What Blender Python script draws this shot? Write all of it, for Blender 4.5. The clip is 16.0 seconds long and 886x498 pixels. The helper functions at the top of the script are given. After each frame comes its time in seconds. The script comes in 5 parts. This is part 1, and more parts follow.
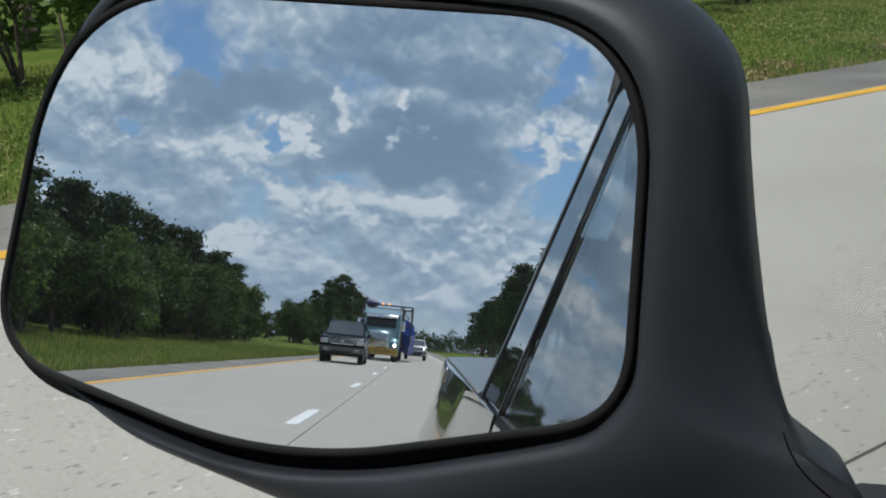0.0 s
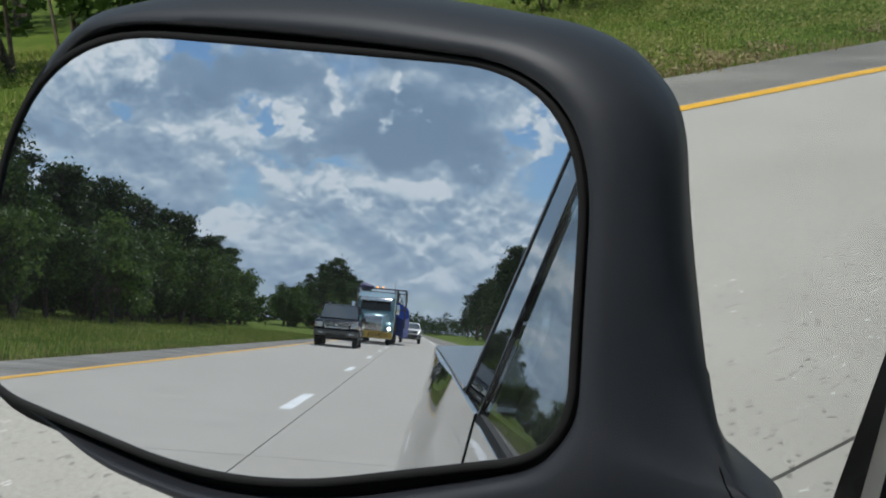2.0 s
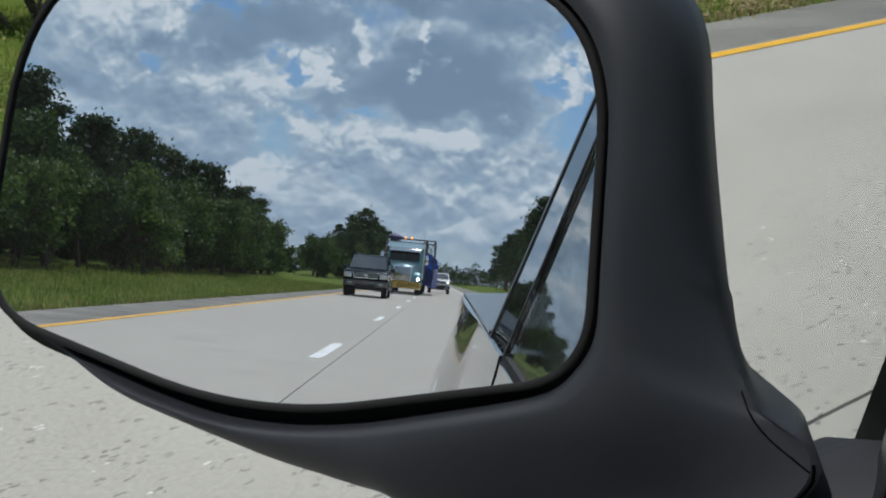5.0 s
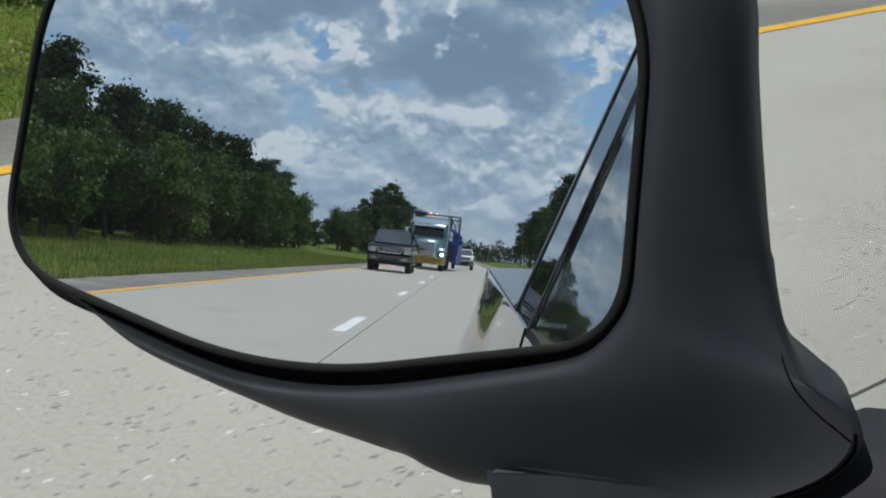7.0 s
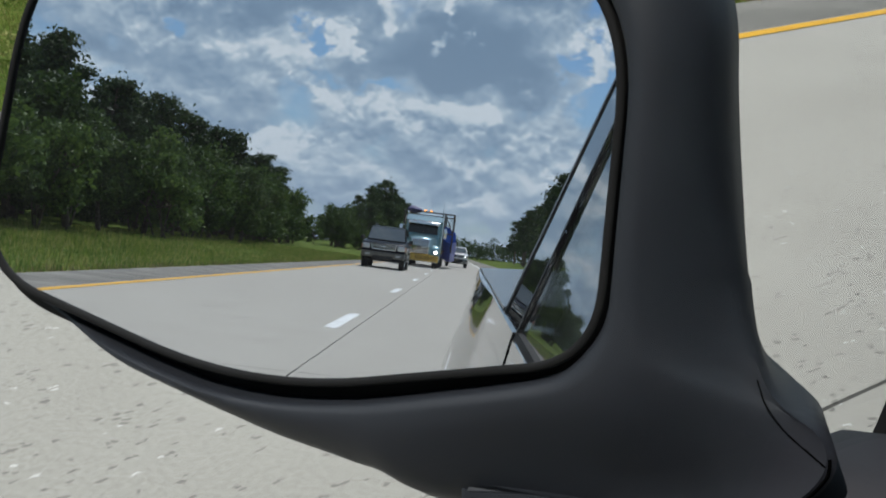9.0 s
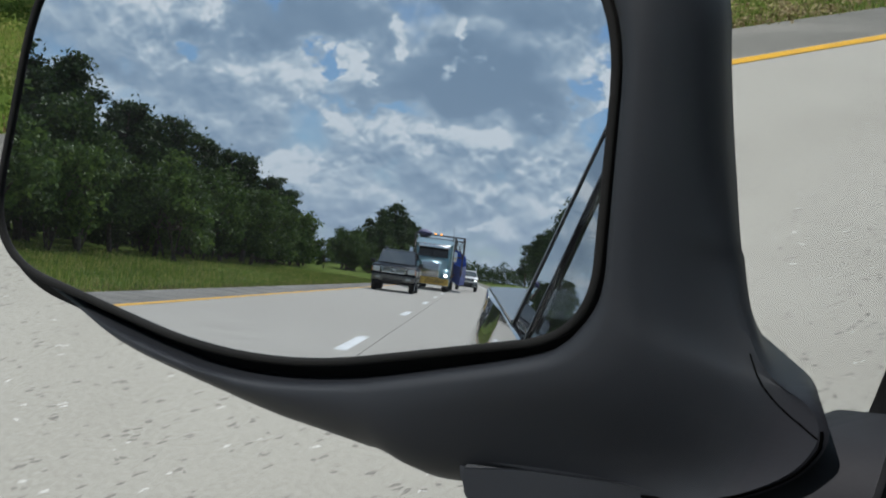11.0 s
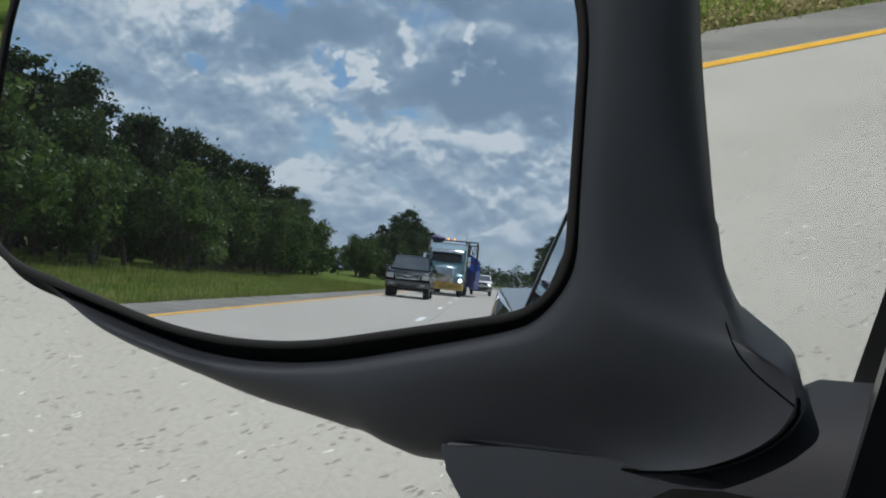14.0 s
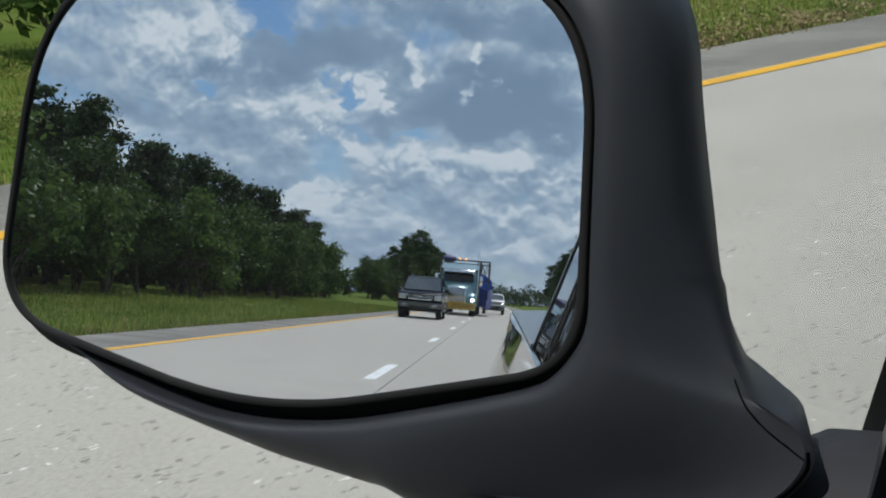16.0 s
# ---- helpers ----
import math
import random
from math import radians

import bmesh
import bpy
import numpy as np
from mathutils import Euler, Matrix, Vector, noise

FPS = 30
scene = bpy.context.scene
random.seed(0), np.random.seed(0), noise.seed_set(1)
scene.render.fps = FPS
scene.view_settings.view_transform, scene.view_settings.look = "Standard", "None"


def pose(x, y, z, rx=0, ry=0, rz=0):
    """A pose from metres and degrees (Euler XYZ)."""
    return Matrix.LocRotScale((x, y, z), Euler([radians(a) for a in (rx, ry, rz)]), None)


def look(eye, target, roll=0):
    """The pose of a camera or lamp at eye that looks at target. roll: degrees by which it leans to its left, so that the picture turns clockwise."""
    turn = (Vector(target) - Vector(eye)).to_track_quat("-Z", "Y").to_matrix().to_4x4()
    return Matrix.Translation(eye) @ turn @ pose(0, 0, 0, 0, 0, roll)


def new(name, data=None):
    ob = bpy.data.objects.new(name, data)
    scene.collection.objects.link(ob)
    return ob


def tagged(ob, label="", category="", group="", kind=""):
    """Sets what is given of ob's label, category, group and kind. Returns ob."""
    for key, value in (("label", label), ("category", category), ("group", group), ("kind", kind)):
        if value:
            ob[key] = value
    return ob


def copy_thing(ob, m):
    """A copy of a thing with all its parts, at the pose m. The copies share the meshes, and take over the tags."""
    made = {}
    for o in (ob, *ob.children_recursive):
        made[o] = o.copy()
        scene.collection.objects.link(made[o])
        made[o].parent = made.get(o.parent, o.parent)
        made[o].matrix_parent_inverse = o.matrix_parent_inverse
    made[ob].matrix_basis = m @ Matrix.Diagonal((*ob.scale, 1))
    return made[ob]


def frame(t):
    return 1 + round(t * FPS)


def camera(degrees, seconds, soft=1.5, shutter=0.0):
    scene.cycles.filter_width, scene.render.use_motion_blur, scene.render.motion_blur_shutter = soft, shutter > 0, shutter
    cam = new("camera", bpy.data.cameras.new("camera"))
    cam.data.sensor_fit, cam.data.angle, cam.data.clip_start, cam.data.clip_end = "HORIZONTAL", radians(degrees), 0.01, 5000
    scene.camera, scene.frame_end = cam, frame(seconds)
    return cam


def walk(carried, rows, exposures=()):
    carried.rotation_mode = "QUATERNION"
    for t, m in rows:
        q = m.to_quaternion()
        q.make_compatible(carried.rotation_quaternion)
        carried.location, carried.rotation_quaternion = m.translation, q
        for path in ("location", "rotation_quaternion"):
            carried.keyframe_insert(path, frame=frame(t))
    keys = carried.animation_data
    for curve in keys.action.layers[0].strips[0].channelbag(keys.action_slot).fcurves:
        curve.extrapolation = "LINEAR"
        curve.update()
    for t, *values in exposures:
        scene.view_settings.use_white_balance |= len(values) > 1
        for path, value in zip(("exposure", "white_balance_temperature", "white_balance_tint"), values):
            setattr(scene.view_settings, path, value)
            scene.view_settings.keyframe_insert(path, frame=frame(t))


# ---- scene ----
cam = camera(42.15, 16.0, soft=2.0)
PATH = [
    (0, pose(-0.0039, -0.0163, 1.0704, 76.320, 3.341, 52.355)),
    (0.5, pose(-0.0011, -0.0110, 1.0699, 75.764, 3.536, 51.971)),
    (1, pose(0.0002, -0.0108, 1.0872, 77.073, 2.583, 52.423)),
    (1.5, pose(0.0037, -0.0091, 1.0908, 76.121, 3.467, 52.643)),
    (2, pose(0.0091, -0.0096, 1.0877, 75.440, 3.601, 51.983)),
    (2.5, pose(0.0050, -0.0035, 1.0787, 74.628, 2.854, 51.233)),
    (3, pose(0.0036, -0.0076, 1.0790, 74.675, 3.213, 51.682)),
    (3.5, pose(0.0035, -0.0125, 1.0797, 74.712, 2.795, 52.734)),
    (4, pose(0.0068, -0.0101, 1.0814, 73.854, 3.225, 52.890)),
    (6.5, pose(0.0034, 0.0006, 1.0696, 72.615, 4.238, 54.431)),
    (7, pose(-0.0005, -0.0015, 1.0698, 71.970, 3.436, 54.814)),
    (7.5, pose(0.0015, 0.0018, 1.0696, 72.780, 3.728, 54.138)),
    (8, pose(0.0035, 0.0006, 1.0680, 72.076, 3.746, 54.205)),
    (8.5, pose(0.0020, 0.0029, 1.0673, 71.883, 3.406, 54.366)),
    (9, pose(-0.0005, 0.0044, 1.0739, 71.842, 2.598, 54.775)),
    (11.5, pose(0.0093, 0.0011, 1.0626, 73.322, 2.980, 55.655)),
    (12, pose(0.0090, 0.0081, 1.0658, 73.518, 4.414, 54.972)),
    (12.5, pose(0.0118, 0.0041, 1.0620, 73.269, 3.715, 55.368)),
    (13, pose(0.0085, 0.0090, 1.0619, 73.285, 4.527, 55.197)),
    (13.5, pose(0.0121, 0.0103, 1.0607, 72.755, 4.198, 55.617)),
    (14, pose(0.0156, 0.0085, 1.0559, 73.317, 4.075, 55.567)),
    (14.5, pose(0.0241, 0.0061, 1.0576, 73.328, 2.982, 55.449)),
    (15, pose(0.0306, 0.0079, 1.0578, 73.751, 3.508, 54.059)),
    (15.5, pose(0.0095, 0.0134, 1.0662, 75.518, 3.868, 53.927)),
    (16, pose(0.0197, 0.0064, 1.0692, 74.321, 5.452, 55.765)),
]
walk(cam, PATH, exposures=[(0, -0.2, 6330, 15), (16, -0.2, 6330, 15)])

# ---- world and sun ----
SUN_DIR = Vector((0.13, -0.52, 0.84)).normalized()   # towards the sun: behind the traffic, a little to the right


def node_math(nt, op, a, b=None, c=None, clamp=False):
    nd = nt.nodes.new("ShaderNodeMath")
    nd.operation, nd.use_clamp = op, clamp
    for i, v in enumerate((a, b, c)):
        if v is None:
            continue
        if isinstance(v, (int, float)):
            nd.inputs[i].default_value = v
        else:
            nt.links.new(v, nd.inputs[i])
    return nd.outputs[0]


def ramp(nt, fac, stops):
    nd = nt.nodes.new("ShaderNodeValToRGB")
    el = nd.color_ramp.elements
    while len(el) < len(stops):
        el.new(0.5)
    for e, (p, c) in zip(el, stops):
        e.position = p
        e.color = (*c, 1) if len(c) == 3 else c
    nt.links.new(fac, nd.inputs[0])
    return nd.outputs[0]


def build_world():
    w = bpy.data.worlds.new("sky")
    scene.world = w
    w.use_nodes = True
    nt = w.node_tree
    nt.nodes.clear()
    ln = nt.links.new
    out = nt.nodes.new("ShaderNodeOutputWorld")
    sky = nt.nodes.new("ShaderNodeTexSky")
    sky.sky_type, sky.sun_disc = "NISHITA", False
    sky.sun_elevation = math.asin(SUN_DIR.z)
    sky.sun_rotation = math.atan2(SUN_DIR.x, SUN_DIR.y)
    sky.air_density, sky.dust_density, sky.ozone_density = 1.0, 0.4, 2.0
    bg_sky = nt.nodes.new("ShaderNodeBackground")
    bg_sky.inputs[1].default_value = 0.085
    clear = nt.nodes.new("ShaderNodeMix")
    clear.data_type, clear.blend_type = "RGBA", "MULTIPLY"
    clear.inputs[0].default_value, clear.inputs[7].default_value = 1.0, (0.72, 0.93, 1.05, 1)
    ln(sky.outputs[0], clear.inputs[6])
    ln(clear.outputs[2], bg_sky.inputs[0])
    # cumulus: azimuth from straight behind and elevation, in degrees
    co = nt.nodes.new("ShaderNodeTexCoord")
    sep = nt.nodes.new("ShaderNodeSeparateXYZ")
    ln(co.outputs["Generated"], sep.inputs[0])
    az = node_math(nt, "MULTIPLY", node_math(nt, "ARCTAN2", sep.outputs[0], node_math(nt, "MULTIPLY", sep.outputs[1], -1.0)), 57.3)
    el = node_math(nt, "MULTIPLY", node_math(nt, "ARCSINE", node_math(nt, "MAXIMUM", sep.outputs[2], 0.0)), 57.3)

    def noise_at(x, y, fx, fy, z, detail, rough, dist=0.0):
        comb = nt.nodes.new("ShaderNodeCombineXYZ")
        ln(node_math(nt, "MULTIPLY", x, fx), comb.inputs[0])
        ln(node_math(nt, "MULTIPLY", y, fy), comb.inputs[1])
        comb.inputs[2].default_value = z
        nd = nt.nodes.new("ShaderNodeTexNoise")
        nd.inputs["Scale"].default_value = 1.0
        nd.inputs["Detail"].default_value = detail
        nd.inputs["Roughness"].default_value = rough
        nd.inputs["Distortion"].default_value = dist
        ln(comb.outputs[0], nd.inputs["Vector"])
        return nd.outputs[0]

    def squeeze(e):
        # clouds look flatter and smaller towards the horizon
        return node_math(nt, "MULTIPLY", node_math(nt, "LOGARITHM", node_math(nt, "MULTIPLY_ADD", e, 1 / 7.0, 1.0), math.e), 12.0)

    wx = node_math(nt, "MULTIPLY_ADD", node_math(nt, "SUBTRACT", noise_at(az, el, 0.26, 0.36, 3.1, 8, 0.60), 0.5), 10.0, az)
    wy = node_math(nt, "MULTIPLY_ADD", node_math(nt, "SUBTRACT", noise_at(az, el, 0.26, 0.36, 7.7, 8, 0.60), 0.5), 6.5, el)
    mass, lit = 0.0, 0.0
    for caz, cel, sx, sy, cov, br in GREY_MASSES + BRIGHT_PUFFS + LOW_PUFFS + GAPS:
        dx = node_math(nt, "MULTIPLY", node_math(nt, "SUBTRACT", wx, caz), 1 / sx)
        dy = node_math(nt, "MULTIPLY", node_math(nt, "SUBTRACT", wy, cel), 1 / sy)
        r2 = node_math(nt, "MULTIPLY_ADD", dx, dx, node_math(nt, "MULTIPLY", dy, dy))
        g = node_math(nt, "EXPONENT", node_math(nt, "MULTIPLY", node_math(nt, "MULTIPLY", r2, r2), -1.0))
        mass = node_math(nt, "MULTIPLY_ADD", g, cov, mass)
        if br:
            lit = node_math(nt, "MULTIPLY_ADD", g, br, lit)

    def puffs(x, y, f, z):
        comb = nt.nodes.new("ShaderNodeCombineXYZ")
        ln(node_math(nt, "MULTIPLY", x, f), comb.inputs[0])
        ln(node_math(nt, "MULTIPLY", y, f * 1.35), comb.inputs[1])
        comb.inputs[2].default_value = z
        nd = nt.nodes.new("ShaderNodeTexVoronoi")
        nd.feature, nd.normalize = "SMOOTH_F1", True
        nd.inputs["Scale"].default_value = 1.0
        nd.inputs["Detail"].default_value = 4.0
        nd.inputs["Roughness"].default_value = 0.55
        nd.inputs["Lacunarity"].default_value = 2.2
        nd.inputs["Smoothness"].default_value = 0.2
        ln(comb.outputs[0], nd.inputs["Vector"])
        return nd.outputs["Distance"]

    jx = node_math(nt, "MULTIPLY_ADD", node_math(nt, "SUBTRACT", noise_at(az, el, 0.9, 1.2, 2.2, 7, 0.62), 0.5), 1.5, az)
    jy = node_math(nt, "MULTIPLY_ADD", node_math(nt, "SUBTRACT", noise_at(az, el, 0.9, 1.2, 6.4, 7, 0.62), 0.5), 1.1, el)

    def density(e):
        broad = noise_at(az, squeeze(e), 0.16, 0.26, 1.3, 3, 0.5, 0.2)
        return node_math(nt, "MULTIPLY_ADD", puffs(jx, squeeze(e), 0.33, 0.7), -0.66, node_math(nt, "ADD", broad, 0.215))

    d0 = density(jy)
    d1 = density(node_math(nt, "ADD", jy, 0.6))
    base = node_math(nt, "ADD", d0, mass)
    cover = nt.nodes.new("ShaderNodeMapRange")
    cover.interpolation_type = "SMOOTHSTEP"
    cover.inputs[1].default_value, cover.inputs[2].default_value = 0.28, 0.54
    ln(base, cover.inputs[0])
    soft = noise_at(az, squeeze(el), 0.22, 0.34, 5.0, 5, 0.55, 0.3)
    # sunlit puffs, grey bases, and a pale veil between
    relief = node_math(nt, "MULTIPLY", node_math(nt, "SUBTRACT", d0, d1), 4.2)
    light = node_math(nt, "MULTIPLY_ADD", node_math(nt, "SUBTRACT", soft, 0.5), 0.85, node_math(nt, "ADD", lit, 0.47))
    # grey bases stay smooth, sunlit heaps are rough
    heap = node_math(nt, "MAXIMUM", node_math(nt, "MULTIPLY_ADD", lit, 1.5, 0.70, clamp=True), 0.15)
    light = node_math(nt, "MULTIPLY_ADD", relief, heap, light)
    # small billows, lit from above
    fine0 = puffs(jx, squeeze(jy), 0.85, 4.1)
    fine1 = puffs(jx, squeeze(node_math(nt, "ADD", jy, 0.22)), 0.85, 4.1)
    billow = node_math(nt, "MULTIPLY", node_math(nt, "SUBTRACT", fine1, fine0), 2.2)
    light = node_math(nt, "MULTIPLY_ADD", node_math(nt, "MAXIMUM", node_math(nt, "MINIMUM", billow, 0.34), -0.24), heap, light)
    rim = node_math(nt, "MULTIPLY", node_math(nt, "SUBTRACT", 0.60, base), 0.9)
    light = node_math(nt, "ADD", light, node_math(nt, "MAXIMUM", node_math(nt, "MINIMUM", rim, 0.18), -0.12), clamp=True)
    col = ramp(nt, light, [(0.0, (0.222, 0.325, 0.430)), (0.28, (0.295, 0.412, 0.520)), (0.50, (0.405, 0.525, 0.615)), (0.72, (0.57, 0.68, 0.74)), (0.96, (0.86, 0.92, 0.92))])
    bg_cloud = nt.nodes.new("ShaderNodeBackground")
    ln(col, bg_cloud.inputs[0])
    bg_cloud.inputs[1].default_value = 1.0
    mix = nt.nodes.new("ShaderNodeMixShader")
    ln(node_math(nt, "MULTIPLY", cover.outputs[0], 0.94), mix.inputs[0])
    ln(bg_sky.outputs[0], mix.inputs[1])
    ln(bg_cloud.outputs[0], mix.inputs[2])
    # summer haze low over the land
    bg_haze = nt.nodes.new("ShaderNodeBackground")
    bg_haze.inputs[0].default_value, bg_haze.inputs[1].default_value = (0.46, 0.56, 0.68, 1), 1.0
    mix2 = nt.nodes.new("ShaderNodeMixShader")
    ln(node_math(nt, "MULTIPLY", node_math(nt, "EXPONENT", node_math(nt, "MULTIPLY", el, -1 / 5.0)), 0.72), mix2.inputs[0])
    ln(mix.outputs[0], mix2.inputs[1])
    ln(bg_haze.outputs[0], mix2.inputs[2])
    ln(mix2.outputs[0], out.inputs[0])


# cloud masses: azimuth, elevation, half width, half height, cover, brightness
GREY_MASSES = [(-1.7, 9.4, 5.2, 1.7, 0.26, -0.46), (-10.0, 11.6, 3.9, 1.5, 0.24, -0.40), (0.6, 13.6, 4.6, 1.0, 0.20, -0.26), (-1.5, 17.0, 7.0, 1.4, 0.15, -0.05), (-16.0, 7.6, 3.0, 0.9, 0.15, -0.18)]
BRIGHT_PUFFS = [(-10.0, 8.3, 2.0, 1.1, 0.25, 0.62), (-7.2, 7.0, 1.5, 0.5, 0.2, 0.40), (-16.2, 10.6, 2.3, 2.2, 0.2, 0.46), (-1.2, 11.9, 0.55, 0.6, 0.2, 0.75), (-1.8, 10.9, 0.4, 0.7, 0.2, 0.70),
                (-5.5, 11.3, 0.7, 0.6, 0.2, 0.60), (-7.2, 9.7, 0.8, 0.7, 0.2, 0.60), (7.3, 11.8, 1.7, 0.8, 0.3, 0.45), (4.9, 10.6, 0.6, 1.2, 0.25, 0.55), (2.2, 8.4, 0.8, 0.5, 0.1, 0.45)]
LOW_PUFFS = [(-3.3, 6.2, 2.0, 0.8, 0.2, 0.52), (-0.7, 6.2, 0.9, 0.8, 0.2, 0.55), (3.2, 5.5, 1.8, 0.7, 0.2, 0.52), (-9.2, 4.6, 2.2, 0.8, 0.15, 0.48), (-13.4, 4.9, 0.9, 0.7, 0.2, 0.50),
             (-11.9, 4.2, 0.5, 0.8, 0.2, 0.45), (0.5, 3.6, 1.6, 0.5, 0.1, 0.28), (-5.5, 5.6, 1.2, 0.7, 0.15, 0.30), (5.8, 4.8, 0.9, 0.8, 0.15, 0.30)]
GAPS = [(-8.3, 9.3, 0.8, 0.7, -0.27, 0), (-14.1, 9.7, 0.9, 0.8, -0.27, 0), (-12.8, 12.7, 1.1, 0.8, -0.27, 0), (6.9, 9.2, 1.5, 1.9, -0.26, 0), (3.6, 10.4, 0.5, 1.0, -0.22, 0), (6.6, 14.0, 1.2, 1.5, -0.24, 0),
        (-5.0, 7.6, 1.6, 0.4, -0.16, 0)]
build_world()
sun = new("sun", bpy.data.lights.new("sun", "SUN"))
sun.data.energy, sun.data.angle, sun.data.color = 3.6, radians(0.53), (1.0, 0.96, 0.90)
sun.matrix_world = look(SUN_DIR * 50, (0, 0, 0))


# ---- materials ----
def material(name, base=(0.5, 0.5, 0.5), rough=0.6, metal=0.0, dark=None, light=None, scale=3.0, fine=60.0, fine_amt=0.15, bump=0.0, bump_scale=80.0,
             rand=0.0, coat=0.0, spec=0.5, rough_var=0.0, island=0.0):
    m = bpy.data.materials.new(name)
    m.use_nodes = True
    nt = m.node_tree
    ln = nt.links.new
    b = nt.nodes["Principled BSDF"]
    b.inputs["Roughness"].default_value = rough
    b.inputs["Metallic"].default_value = metal
    b.inputs["Coat Weight"].default_value = coat
    b.inputs["Coat Roughness"].default_value = 0.03
    b.inputs["Specular IOR Level"].default_value = spec
    co = nt.nodes.new("ShaderNodeTexCoord")
    dark = dark or tuple(c * 0.82 for c in base)
    light = light or tuple(min(1, c * 1.15) for c in base)
    n1 = nt.nodes.new("ShaderNodeTexNoise")
    n1.inputs["Scale"].default_value, n1.inputs["Detail"].default_value = scale, 6
    ln(co.outputs["Object"], n1.inputs["Vector"])
    n2 = nt.nodes.new("ShaderNodeTexNoise")
    n2.inputs["Scale"].default_value, n2.inputs["Detail"].default_value = fine, 3
    ln(co.outputs["Object"], n2.inputs["Vector"])
    f = node_math(nt, "MULTIPLY_ADD", node_math(nt, "SUBTRACT", n2.outputs[0], 0.5), fine_amt * 4, n1.outputs[0])
    if rand:
        oi = nt.nodes.new("ShaderNodeObjectInfo")
        f = node_math(nt, "MULTIPLY_ADD", node_math(nt, "SUBTRACT", oi.outputs["Random"], 0.5), rand, f)
    if island:
        ge = nt.nodes.new("ShaderNodeNewGeometry")
        f = node_math(nt, "MULTIPLY_ADD", node_math(nt, "SUBTRACT", ge.outputs["Random Per Island"], 0.5), island, f)
    ln(ramp(nt, f, [(0.28, dark), (0.5, base), (0.74, light)]), b.inputs["Base Color"])
    if rough_var:
        ln(node_math(nt, "MULTIPLY_ADD", n1.outputs[0], rough_var, rough - rough_var / 2), b.inputs["Roughness"])
    if bump:
        n3 = nt.nodes.new("ShaderNodeTexNoise")
        n3.inputs["Scale"].default_value, n3.inputs["Detail"].default_value = bump_scale, 4
        ln(co.outputs["Object"], n3.inputs["Vector"])
        bp = nt.nodes.new("ShaderNodeBump")
        bp.inputs["Strength"].default_value, bp.inputs["Distance"].default_value = bump, 0.01
        ln(n3.outputs[0], bp.inputs["Height"])
        ln(bp.outputs[0], b.inputs["Normal"])
    return m


def leaf_material(name, dark, base, light, trans=0.25):
    m = material(name, base, 0.55, dark=dark, light=light, scale=0.8, fine=6, fine_amt=0.12, island=0.5, rand=0.25, spec=0.15)
    nt = m.node_tree
    b = nt.nodes["Principled BSDF"]
    tr = nt.nodes.new("ShaderNodeBsdfTranslucent")
    link = b.inputs["Base Color"].links[0].from_socket
    nt.links.new(link, tr.inputs[0])
    mx = nt.nodes.new("ShaderNodeMixShader")
    mx.inputs[0].default_value = trans
    nt.links.new(b.outputs[0], mx.inputs[1])
    nt.links.new(tr.outputs[0], mx.inputs[2])
    nt.links.new(mx.outputs[0], nt.nodes["Material Output"].inputs[0])
    return m


def glass_material(name, tint=(0.95, 0.975, 0.965), base_gloss=0.0, power=5.0):
    m = bpy.data.materials.new(name)
    m.use_nodes = True
    nt = m.node_tree
    nt.nodes.clear()
    out = nt.nodes.new("ShaderNodeOutputMaterial")
    tr = nt.nodes.new("ShaderNodeBsdfTransparent")
    tr.inputs[0].default_value = (*tint, 1)
    gl = nt.nodes.new("ShaderNodeBsdfGlossy")
    gl.inputs["Roughness"].default_value = 0.01
    lw = nt.nodes.new("ShaderNodeLayerWeight")
    lw.inputs[0].default_value = 0.5
    gloss = node_math(nt, "MULTIPLY_ADD", node_math(nt, "POWER", lw.outputs["Facing"], power), 1 - base_gloss, base_gloss)
    mx = nt.nodes.new("ShaderNodeMixShader")
    nt.links.new(gloss, mx.inputs[0])
    nt.links.new(tr.outputs[0], mx.inputs[1])
    nt.links.new(gl.outputs[0], mx.inputs[2])
    nt.links.new(mx.outputs[0], out.inputs[0])
    return m


def glow_material(name, colour, strength):
    m = bpy.data.materials.new(name)
    m.use_nodes = True
    b = m.node_tree.nodes["Principled BSDF"]
    b.inputs["Base Color"].default_value = (*colour, 1)
    b.inputs["Roughness"].default_value = 0.1
    b.inputs["Emission Color"].default_value = (*colour, 1)
    b.inputs["Emission Strength"].default_value = strength
    return m


